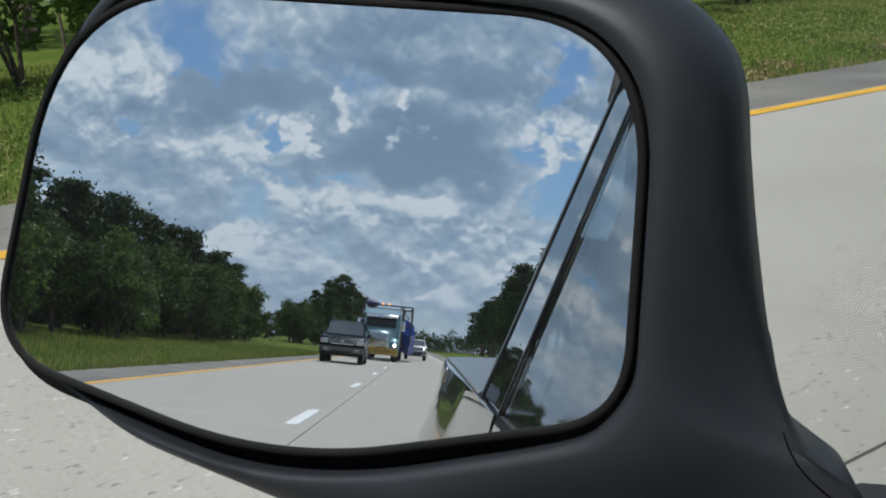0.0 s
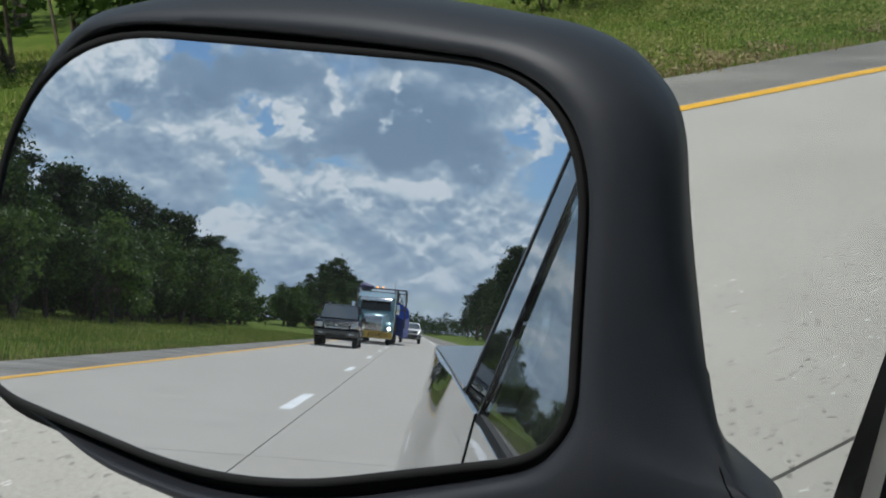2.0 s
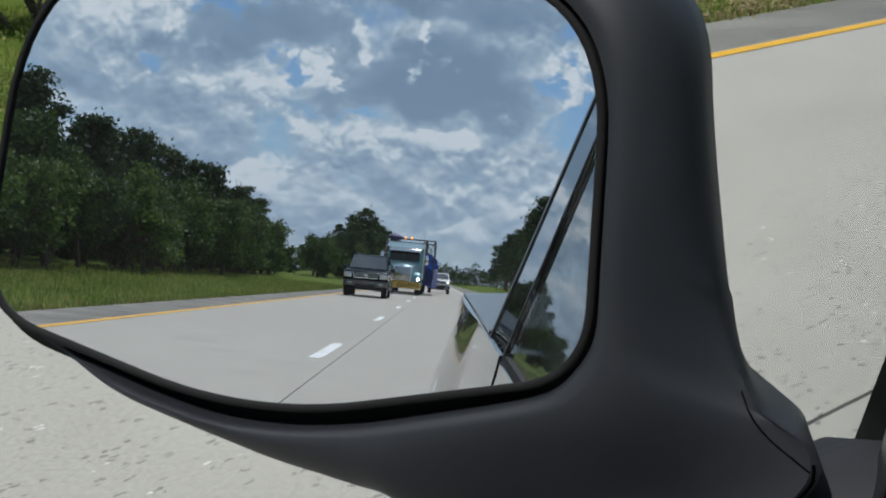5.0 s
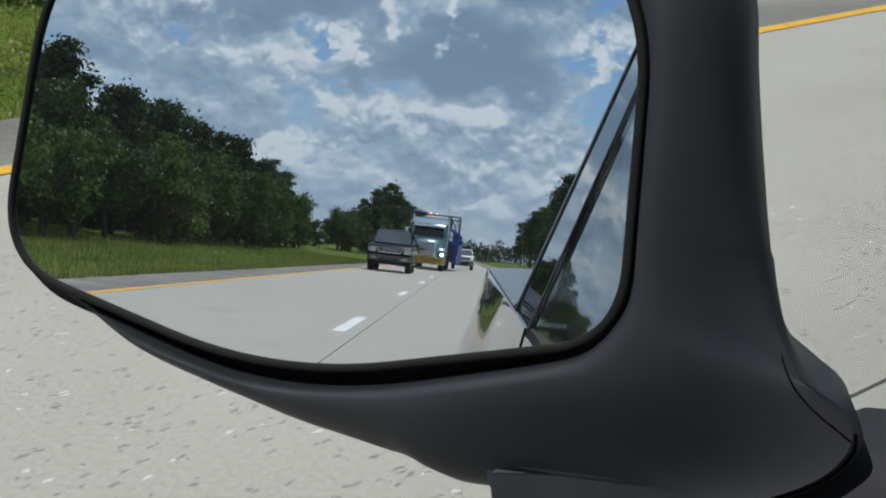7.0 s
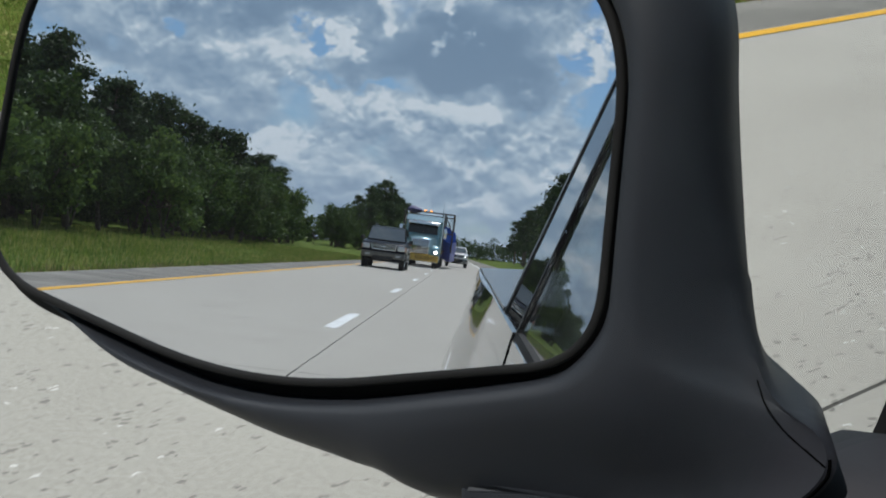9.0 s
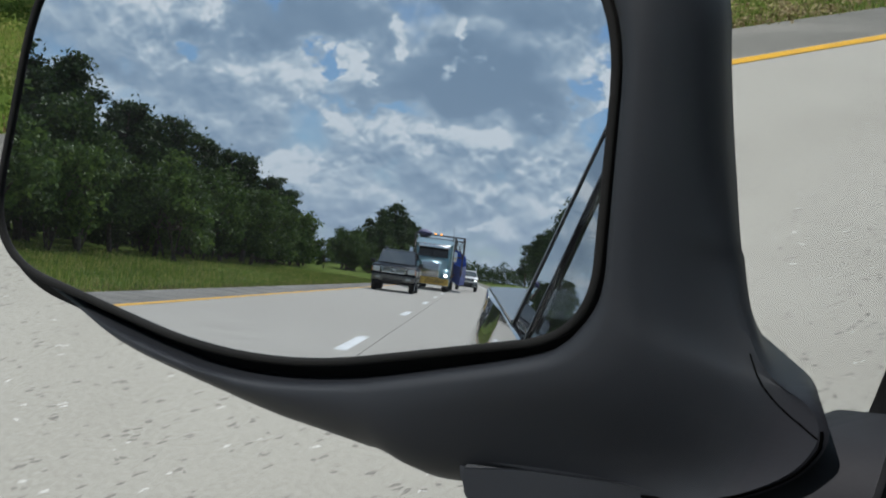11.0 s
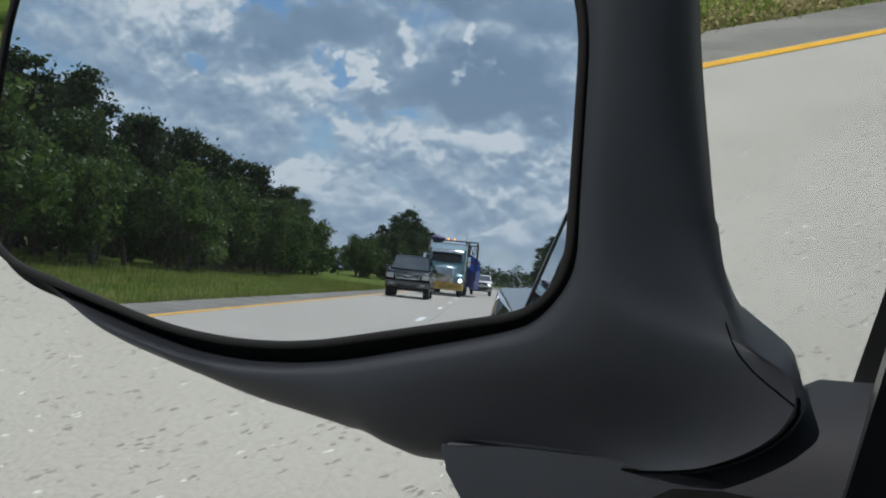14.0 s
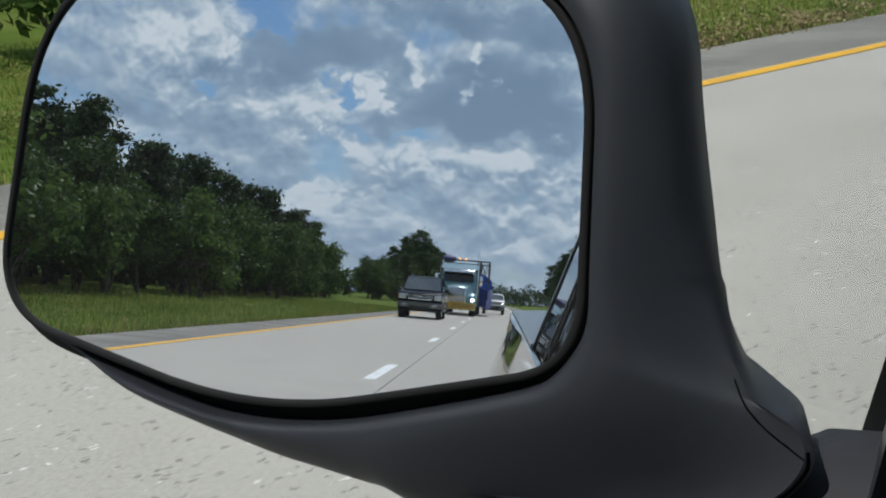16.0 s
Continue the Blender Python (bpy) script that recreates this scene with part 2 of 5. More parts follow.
def concrete_material():
    m = material("road_concrete", (0.440, 0.408, 0.352), 0.92, dark=(0.40, 0.37, 0.318), light=(0.475, 0.443, 0.385), scale=1.3, fine=70, fine_amt=0.40,
                 bump=0.22, bump_scale=42, rand=0.12)
    nt = m.node_tree
    ln = nt.links.new
    b = nt.nodes["Principled BSDF"]
    src = b.inputs["Base Color"].links[0].from_socket
    co = nt.nodes.new("ShaderNodeTexCoord")
    # exposed aggregate: dark and pale stones of a few centimetres
    vo = nt.nodes.new("ShaderNodeTexVoronoi")
    vo.inputs["Scale"].default_value = 58
    mp = nt.nodes.new("ShaderNodeMapping")
    mp.inputs["Scale"].default_value = (1.0, 0.45, 1.0)
    wob = nt.nodes.new("ShaderNodeTexNoise")
    wob.inputs["Scale"].default_value, wob.inputs["Detail"].default_value = 45, 3
    ln(co.outputs["Object"], wob.inputs["Vector"])
    va = nt.nodes.new("ShaderNodeVectorMath")
    va.operation = "MULTIPLY_ADD"
    ln(wob.outputs["Color"], va.inputs[0])
    va.inputs[1].default_value = (0.03, 0.03, 0.03)
    ln(co.outputs["Object"], va.inputs[2])
    ln(va.outputs[0], mp.inputs["Vector"])
    ln(mp.outputs[0], vo.inputs["Vector"])
    wn = nt.nodes.new("ShaderNodeSeparateColor")
    ln(vo.outputs["Color"], wn.inputs[0])
    near = node_math(nt, "LESS_THAN", vo.outputs["Distance"], 0.30)
    pick_d = node_math(nt, "MULTIPLY", near, node_math(nt, "GREATER_THAN", wn.outputs[0], 0.74))
    pick_l = node_math(nt, "MULTIPLY", near, node_math(nt, "LESS_THAN", wn.outputs[0], 0.04))
    for pick, colr, amt in ((pick_d, (0.20, 0.185, 0.16), 0.75), (pick_l, (0.80, 0.77, 0.72), 0.7)):
        mx = nt.nodes.new("ShaderNodeMix")
        mx.data_type = "RGBA"
        ln(node_math(nt, "MULTIPLY", pick, amt), mx.inputs[0])
        ln(src, mx.inputs[6])
        mx.inputs[7].default_value = (*colr, 1)
        src = mx.outputs[2]
    ln(src, b.inputs["Base Color"])
    return m


M = {}
M["concrete"] = concrete_material()
M["shoulder"] = material("shoulder_asphalt", (0.215, 0.20, 0.172), 0.95, dark=(0.14, 0.13, 0.112), light=(0.31, 0.288, 0.25), scale=0.9, fine=40, fine_amt=0.2, bump=0.5, bump_scale=60)
M["joint"] = material("joint_seal", (0.035, 0.034, 0.032), 0.9)
M["yellow"] = material("yellow_paint", (0.80, 0.42, 0.025), 0.7, dark=(0.66, 0.35, 0.05), light=(0.86, 0.46, 0.03), scale=4, fine=50, fine_amt=0.10, bump=0.2)
M["white_paint"] = material("white_paint", (0.82, 0.82, 0.80), 0.65, dark=(0.55, 0.55, 0.52), scale=3, fine=50, fine_amt=0.12, bump=0.2)
M["grass_ground"] = material("grass_ground", (0.100, 0.150, 0.024), 0.95, spec=0.05, dark=(0.070, 0.105, 0.020), light=(0.17, 0.18, 0.045), scale=0.35, fine=7, fine_amt=0.22, bump=1.0, bump_scale=14)
M["grass"] = leaf_material("grass_blades", (0.105, 0.165, 0.03), (0.19, 0.255, 0.045), (0.38, 0.345, 0.125), 0.4)
M["weed"] = leaf_material("weed_leaves", (0.13, 0.195, 0.04), (0.235, 0.295, 0.065), (0.42, 0.39, 0.15), 0.4)
M["straw"] = leaf_material("dry_grass_blades", (0.16, 0.11, 0.055), (0.27, 0.20, 0.10), (0.42, 0.34, 0.19), 0.3)
M["leaf"] = leaf_material("broad_leaves", (0.030, 0.055, 0.014), (0.058, 0.100, 0.024), (0.10, 0.150, 0.038), 0.25)
M["needle"] = leaf_material("pine_needles", (0.022, 0.042, 0.016), (0.042, 0.072, 0.025), (0.075, 0.115, 0.038), 0.2)
M["shrub"] = leaf_material("shrub_leaves", (0.036, 0.066, 0.015), (0.068, 0.118, 0.027), (0.12, 0.180, 0.042), 0.3)
M["bark"] = material("bark", (0.10, 0.075, 0.055), 0.95, dark=(0.05, 0.038, 0.03), light=(0.17, 0.14, 0.11), scale=6, fine=30, fine_amt=0.3, bump=0.8, bump_scale=25)
M["plastic"] = material("black_plastic", (0.0215, 0.0235, 0.0285), 0.52, scale=8, fine=700, fine_amt=0.06, bump=0.03, bump_scale=900, rough_var=0.12, spec=0.46)
M["gasket"] = material("black_rubber", (0.006, 0.006, 0.006), 0.7, scale=20, spec=0.2)
M["bezel"] = material("grey_bezel", (0.013, 0.0125, 0.012), 0.75, scale=20, spec=0.2)
M["seam"] = material("dark_gap", (0.002, 0.002, 0.002), 0.95, spec=0.02)
M["matt_plastic"] = material("matt_black_plastic", (0.029, 0.031, 0.035), 0.75, scale=8, fine=700, fine_amt=0.06, bump=0.03, bump_scale=900, spec=0.35)
M["paint"] = material("dark_paint", (0.010, 0.010, 0.012), 0.25, coat=1.0, scale=2, fine=300, fine_amt=0.05)
M["vinyl"] = material("dark_vinyl", (0.05, 0.052, 0.058), 0.16, scale=4, fine=120, fine_amt=0.1, bump=0.06, bump_scale=40, spec=0.6)
M["trim"] = material("black_trim", (0.012, 0.012, 0.012), 0.35, scale=10)
M["chrome"] = material("chrome", (0.75, 0.75, 0.76), 0.12, 1.0, scale=5)
M["tyre"] = material("tyre_rubber", (0.018, 0.018, 0.018), 0.85, scale=9)
M["rim"] = material("alloy_rim", (0.55, 0.55, 0.56), 0.3, 0.9, scale=9)
M["glass"] = glass_material("window_glass")
M["side_glass"] = glass_material("side_glass", (0.10, 0.12, 0.13), 0.12, 1.3)
M["screen"] = glass_material("windscreen_glass", (0.05, 0.06, 0.065), 0.30, 3.0)
M["cabin_beige"] = material("beige_cabin_trim", (0.25, 0.215, 0.185), 0.7, scale=5, fine=200, fine_amt=0.1, bump=0.1, bump_scale=300)
M["tinted"] = glass_material("tinted_glass", (0.06, 0.075, 0.08), 0.05, 2.4)
M["suv_paint"] = material("navy_paint", (0.003, 0.005, 0.011), 0.22, coat=0.0, spec=0.08, scale=2, fine=200, fine_amt=0.05)
M["suv_trim"] = material("beige_trim", (0.13, 0.12, 0.105), 0.4, metal=0.2, scale=3, spec=0.4)
M["teal"] = material("teal_paint", (0.13, 0.27, 0.31), 0.3, metal=0.35, coat=1.0, scale=2, fine=200, fine_amt=0.05)
M["steel"] = material("steel_frame", (0.10, 0.09, 0.085), 0.6, 0.3, dark=(0.10, 0.05, 0.03), scale=3)
M["white_car"] = material("white_car_paint", (0.72, 0.72, 0.70), 0.3, coat=0.8, scale=2)
M["banner"] = material("yellow_banner", (0.62, 0.38, 0.07), 0.6, dark=(0.5, 0.30, 0.06), scale=3)
M["black_ink"] = material("black_ink", (0.01, 0.01, 0.01), 0.6)
M["blue"] = material("blue_tarpaulin", (0.02, 0.09, 0.55), 0.4, dark=(0.012, 0.05, 0.36), light=(0.04, 0.15, 0.70), scale=3, bump=0.5, bump_scale=6)
M["purple"] = material("faded_purple_tarpaulin", (0.10, 0.09, 0.20), 0.7, scale=4, bump=0.6, bump_scale=8)
M["timber"] = material("timber", (0.27, 0.15, 0.08), 0.8, dark=(0.17, 0.09, 0.05), scale=2, fine=30, fine_amt=0.3)
M["lamp"] = glow_material("lit_headlamp", (1.0, 0.95, 0.85), 9.0)
M["amber_lamp"] = glow_material("amber_lamp", (1.0, 0.35, 0.03), 3.0)
M["amber"] = material("amber_lens", (0.55, 0.14, 0.02), 0.15, coat=1.0)
M["lens"] = material("clear_lens", (0.55, 0.56, 0.56), 0.12, 0.3, coat=1.0)
M["dark_cabin"] = material("dark_interior", (0.02, 0.02, 0.022), 0.8)
M["mirror"] = bpy.data.materials.new("mirror_silver")
M["mirror"].use_nodes = True
_b = M["mirror"].node_tree.nodes["Principled BSDF"]
_b.inputs["Base Color"].default_value = (0.80, 0.815, 0.86, 1)
_b.inputs["Metallic"].default_value, _b.inputs["Roughness"].default_value = 1.0, 0.0
# a weak diffuse veil over the mirror, imitating glare that lifts the blacks
_nt = M["mirror"].node_tree
_veil = _nt.nodes.new("ShaderNodeBsdfDiffuse")
_veil.inputs[0].default_value = (0.55, 0.56, 0.58, 1)
_veil_noise = _nt.nodes.new("ShaderNodeTexNoise")
_veil_noise.inputs["Scale"].default_value, _veil_noise.inputs["Detail"].default_value = 9.0, 6
_mix = _nt.nodes.new("ShaderNodeMixShader")
_nt.links.new(node_math(_nt, "MULTIPLY_ADD", _veil_noise.outputs[0], 0.022, 0.002), _mix.inputs[0])
_nt.links.new(_b.outputs[0], _mix.inputs[1])
_nt.links.new(_veil.outputs[0], _mix.inputs[2])
_nt.links.new(_mix.outputs[0], _nt.nodes["Material Output"].inputs[0])


# ---- mesh helpers ----
def finish(name, bm, mat, parent=None, label="", smooth=True, angle=35):
    me = bpy.data.meshes.new(name)
    bmesh.ops.recalc_face_normals(bm, faces=bm.faces)
    bm.to_mesh(me)
    bm.free()
    me.materials.append(M[mat])
    if smooth:
        for p in me.polygons:
            p.use_smooth = True
        me.set_sharp_from_angle(angle=radians(angle))
    ob = new(name, me)
    if parent is not None:
        ob.parent = parent
    if label:
        ob["label"] = label
    return ob


def part(name, bm, mat, parent, label="", smooth=True, angle=35):
    return finish(name, bm, mat, parent, label, smooth, angle)


def thing(name, label, category, m=None, group="", kind=""):
    ob = new(name)
    if m is not None:
        ob.matrix_world = m
    return tagged(ob, label, category, group, kind)


def add_box(bm, c, s, bevel=0.0, m=None, seg=2):
    r = bmesh.ops.create_cube(bm, size=1.0)
    vs = r["verts"]
    for v in vs:
        v.co = Vector((v.co.x * s[0] + c[0], v.co.y * s[1] + c[1], v.co.z * s[2] + c[2]))
    if bevel:
        es = list({e for v in vs for e in v.link_edges})
        r = bmesh.ops.bevel(bm, geom=es, offset=bevel, segments=seg, affect="EDGES", profile=0.5)
        vs = list({v for f in r["faces"] for v in f.verts} | {v for v in vs if v.is_valid})
    if m is not None:
        for v in vs:
            v.co = m @ v.co
    return vs


def box(c, s, bevel=0.0, m=None):
    bm = bmesh.new()
    add_box(bm, c, s, bevel, m)
    return bm


def add_rod(bm, a, b, r, r2=None, seg=8):
    a, b = Vector(a), Vector(b)
    d = b - a
    q = d.to_track_quat("Z", "Y")
    rings = []
    for p, rr in ((a, r), (b, r if r2 is None else r2)):
        rings.append([bm.verts.new(p + q @ Vector((math.cos(2 * math.pi * i / seg) * rr, math.sin(2 * math.pi * i / seg) * rr, 0))) for i in range(seg)])
    for i in range(seg):
        bm.faces.new((rings[0][i], rings[0][(i + 1) % seg], rings[1][(i + 1) % seg], rings[1][i]))
    bm.faces.new(rings[0][::-1])
    bm.faces.new(rings[1])


def add_loft(bm, loops, closed=True, cap=True):
    rows = [[bm.verts.new(p) for p in lp] for lp in loops]
    n = len(rows[0])
    for a, b in zip(rows, rows[1:]):
        for i in range(n if closed else n - 1):
            j = (i + 1) % n
            bm.faces.new((a[i], a[j], b[j], b[i]))
    if cap and closed:
        bm.faces.new(rows[0][::-1])
        bm.faces.new(rows[-1])
    return rows


def add_prism(bm, poly, x0, x1, bevel=0.0, inset=None):
    """A side outline of (y, z) points drawn out from x0 to x1."""
    a = [bm.verts.new((x0, y, z)) for y, z in poly]
    b = [bm.verts.new((x1, y, z)) for y, z in poly]
    fs = [bm.faces.new(a), bm.faces.new(b[::-1])]
    n = len(poly)
    for i in range(n):
        fs.append(bm.faces.new((a[i], b[i], b[(i + 1) % n], a[(i + 1) % n])))
    if bevel:
        bmesh.ops.recalc_face_normals(bm, faces=fs)
        es = list({e for f in fs[:2] for e in f.edges})
        bmesh.ops.bevel(bm, geom=es, offset=bevel, segments=3, affect="EDGES", profile=0.5)


def round_poly(pts, radii, seg=8):
    """Rounds the corners of a closed outline."""
    out = []
    n = len(pts)
    for i in range(n):
        p, a, b = Vector(pts[i]), Vector(pts[i - 1]), Vector(pts[(i + 1) % n])
        r = radii[i] if isinstance(radii, (list, tuple)) else radii
        d1, d2 = (a - p), (b - p)
        r1, r2 = min(r, d1.length * 0.49), min(r, d2.length * 0.49)
        q0, q1 = p + d1.normalized() * r1, p + d2.normalized() * r2
        for k in range(seg + 1):
            t = k / seg
            out.append((1 - t) ** 2 * q0 + 2 * t * (1 - t) * p + t * t * q1)
    return out


def resample(pts, n, start=0.0):
    """n points at even steps along a closed outline."""
    pts = [Vector(p) for p in pts]
    ls = [(pts[(i + 1) % len(pts)] - pts[i]).length for i in range(len(pts))]
    tot = sum(ls)
    out = []
    for k in range(n):
        s = ((k / n + start) % 1.0) * tot
        i = 0
        while s > ls[i]:
            s -= ls[i]
            i += 1
        out.append(pts[i].lerp(pts[(i + 1) % len(pts)], s / max(ls[i], 1e-9)))
    return out


def spline(pts, seg=8, closed=True):
    """A smooth curve through the points."""
    n = len(pts)
    P = [Vector(p) for p in pts]
    out = []
    for i in range(n if closed else n - 1):
        if closed:
            a, b, c, d = P[i - 1], P[i], P[(i + 1) % n], P[(i + 2) % n]
        else:
            a, b, c, d = P[max(i - 1, 0)], P[i], P[i + 1], P[min(i + 2, n - 1)]
        for k in range(seg):
            t = k / seg
            out.append(0.5 * ((2 * b) + (c - a) * t + (2 * a - 5 * b + 4 * c - d) * t * t + (3 * b - a - 3 * c + d) * t ** 3))
    if not closed:
        out.append(P[-1])
    return out


def lathe_x(bm, profile, cx, cy, cz, seg=24):
    """Turns (x, radius) pairs about an axis along x."""
    loops = [[Vector((cx + x, cy + r * math.cos(2 * math.pi * i / seg), cz + r * math.sin(2 * math.pi * i / seg))) for i in range(seg)] for x, r in profile]
    add_loft(bm, loops)


def add_wheel(parent, x, y, r, w, side, rim_r=0.62, rim_mat="rim"):
    """A wheel: tyre, with a rim as its piece. side: -1 or 1, the outer face."""
    bm = bmesh.new()
    h = w / 2
    lathe_x(bm, [(-h * 0.8, r * 0.62), (-h, r * 0.75), (-h, r * 0.9), (-h * 0.75, r), (h * 0.75, r), (h, r * 0.9), (h, r * 0.75), (h * 0.8, r * 0.62)], x, y, r, 28)
    t = part("wheel", bm, "tyre", parent)
    bm = bmesh.new()
    o = x + side * h * 0.72
    lathe_x(bm, [(0, r * rim_r), (side * 0.03, r * rim_r), (side * 0.03, r * rim_r * 0.88), (-side * 0.03, r * rim_r * 0.8), (-side * 0.03, r * 0.2), (side * 0.03, r * 0.15)], o, y, r, 24)
    for k in range(5):
        a = 2 * math.pi * k / 5
        m = pose(o, y, r, math.degrees(a), 0, 0)
        add_box(bm, (side * 0.01, 0, r * 0.34), (0.03, r * 0.16, r * 0.5), 0.006, m)
    part("rim", bm, rim_mat, t)


# ---- large structure ----
def build_ground():
    xs = [-1500, -700, -300, -120, -70, -58, -48, -40, -30, -22, -16, -12, -9, -7.2, -6.2, -5.9, 5.3, 5.6, 7, 10, 14, 20, 30, 60, 120, 300, 700, 1500]
    zs = [1.5, 1.5, 1.4, 1.2, 1.0, 0.75, 0.70, 0.62, 0.50, 0.32, 0.18, 0.08, 0.02, 0.0, -0.03, -0.08, -0.08, -0.03, -0.05, -0.3, -0.3, 0.2, 0.8, 1.4, 1.5, 1.5, 1.5, 1.5]
    ys = [-3000, -1500, -900, -600, -400] + list(range(-300, 121, 12)) + [200, 400, 900, 3000]
    bm = bmesh.new()
    rows = []
    for y in ys:
        rows.append([bm.verts.new((x, y, z + (0.10 * noise.noise((x * 0.11, y * 0.09, 0)) if abs(x) > 8 else 0))) for x, z in zip(xs, zs)])
    for a, b in zip(rows, rows[1:]):
        for i in range(len(xs) - 1):
            bm.faces.new((a[i], a[i + 1], b[i + 1], b[i]))
    tagged(finish("ground", bm, "grass_ground", angle=80), "green mown grass verge and median beside the motorway", "grass", kind="structure")


X_YELLOW, X_JOINT, X_RIGHT = -4.93, -1.315, 2.25


def build_road():
    bm = bmesh.new()
    add_box(bm, ((X_YELLOW + X_RIGHT) / 2, -700, -0.045), (X_RIGHT - X_YELLOW + 0.3, 2400, 0.05))
    road = tagged(finish("road", bm, "joint", smooth=False), "pale grey concrete motorway carriageway with dark joints", "road", kind="structure")
    for nm, x0, x1, lab in (("shoulder", -6.18, X_YELLOW - 0.135, "dark grey asphalt inner shoulder"), ("shoulder", X_RIGHT + 0.135, 5.4, "grey asphalt outer shoulder")):
        bm = bmesh.new()
        add_box(bm, ((x0 + x1) / 2, -700, -0.03), (x1 - x0, 2400, 0.05))
        tagged(finish("pavement", bm, "shoulder", smooth=False), lab, "shoulder", kind="structure")
    # opposite carriageway beyond the median
    bm = bmesh.new()
    add_box(bm, (-52, -700, 0.76), (8.0, 2400, 0.06))
    tagged(finish("road", bm, "concrete", smooth=False), "pale concrete of the opposite carriageway beyond the median", "road", kind="structure")

    def line(name, x, w, y0, y1, mat, lab):
        b2 = bmesh.new()
        n = max(1, int((y1 - y0) / 1.5))
        for k in range(n):
            ya, yb = y0 + (y1 - y0) * k / n, y0 + (y1 - y0) * (k + 1) / n
            f = [b2.verts.new((xx, yy, 0.005)) for xx, yy in ((x - w / 2, ya), (x + w / 2, ya), (x + w / 2, yb), (x - w / 2, yb))]
            b2.faces.new(f)
        bmesh.ops.remove_doubles(b2, verts=b2.verts, dist=0.001)
        return tagged(finish(name, b2, mat, smooth=False), lab, "road marking", kind="structure")

    line("edge_line", X_YELLOW, 0.15, -500, 80, "yellow", "solid yellow left edge line, slightly worn")
    line("edge_line", X_RIGHT - 0.25, 0.13, -500, 80, "white_paint", "solid white right edge line")
    for k in range(-34, 5):
        y = DASH_Y + 12.19 * k
        d = line("lane_dash", X_JOINT - 0.24, 0.15, y, y + 3.05, "white_paint", "worn white lane dash beside the joint")
        d["group"] = "lane dashes"
    # slabs, one a lane, with skewed cross joints
    L, gap, skew = 9.1, 0.012, -0.14
    lanes = ((X_YELLOW - 0.12, X_JOINT), (X_JOINT, X_RIGHT + 0.12))
    for x0, x1 in lanes:
        me = bpy.data.meshes.new("slab")
        w = x1 - x0
        b2 = bmesh.new()
        pts = [(gap / 2, gap / 2), (w - gap / 2, gap / 2), (w - gap / 2, L - gap / 2), (gap / 2, L - gap / 2)]
        top = [b2.verts.new((x, y + skew * x, 0.0)) for x, y in pts]
        low = [b2.verts.new((x, y + skew * x, -0.03)) for x, y in pts]
        b2.faces.new(top)
        for i in range(4):
            b2.faces.new((top[i], low[i], low[(i + 1) % 4], top[(i + 1) % 4]))
        bmesh.ops.recalc_face_normals(b2, faces=b2.faces)
        b2.to_mesh(me)
        b2.free()
        me.materials.append(M["concrete"])
        for k in range(-60, 7):
            s = new("slab", me)
            s.location = (x0, SLAB_Y + L * k - skew * (X_JOINT - x0), 0)
            s.parent = road
        bm = bmesh.new()
        add_box(bm, ((x0 + x1) / 2, SLAB_Y + L * -60 - 650, -0.016), (w - gap, 1290, 0.03))
        part("slab", bm, "concrete", road, smooth=False)


DASH_Y, SLAB_Y = -15.4, 1.3
build_ground()
build_road()


# ---- the car that carries the mirror ----
MP = Vector((-0.3079, 0.1500, 1.0354))            # a point of the mirror's plane
MU = Vector((0.8939, 0.4484, 0.0)).normalized()   # along the mirror, towards the door
MN = Vector((0.4410, -0.8792, 0.1806)).normalized()   # out of the glass
MV = MN.cross(MU) * -1
if MV.z < 0:
    MV = -MV


def ml(u, v, n):
    return MP + MU * u + MV * v + MN * n


def smooth01(x):
    x = max(0.0, min(1.0, x))
    return x * x * (3 - 2 * x)


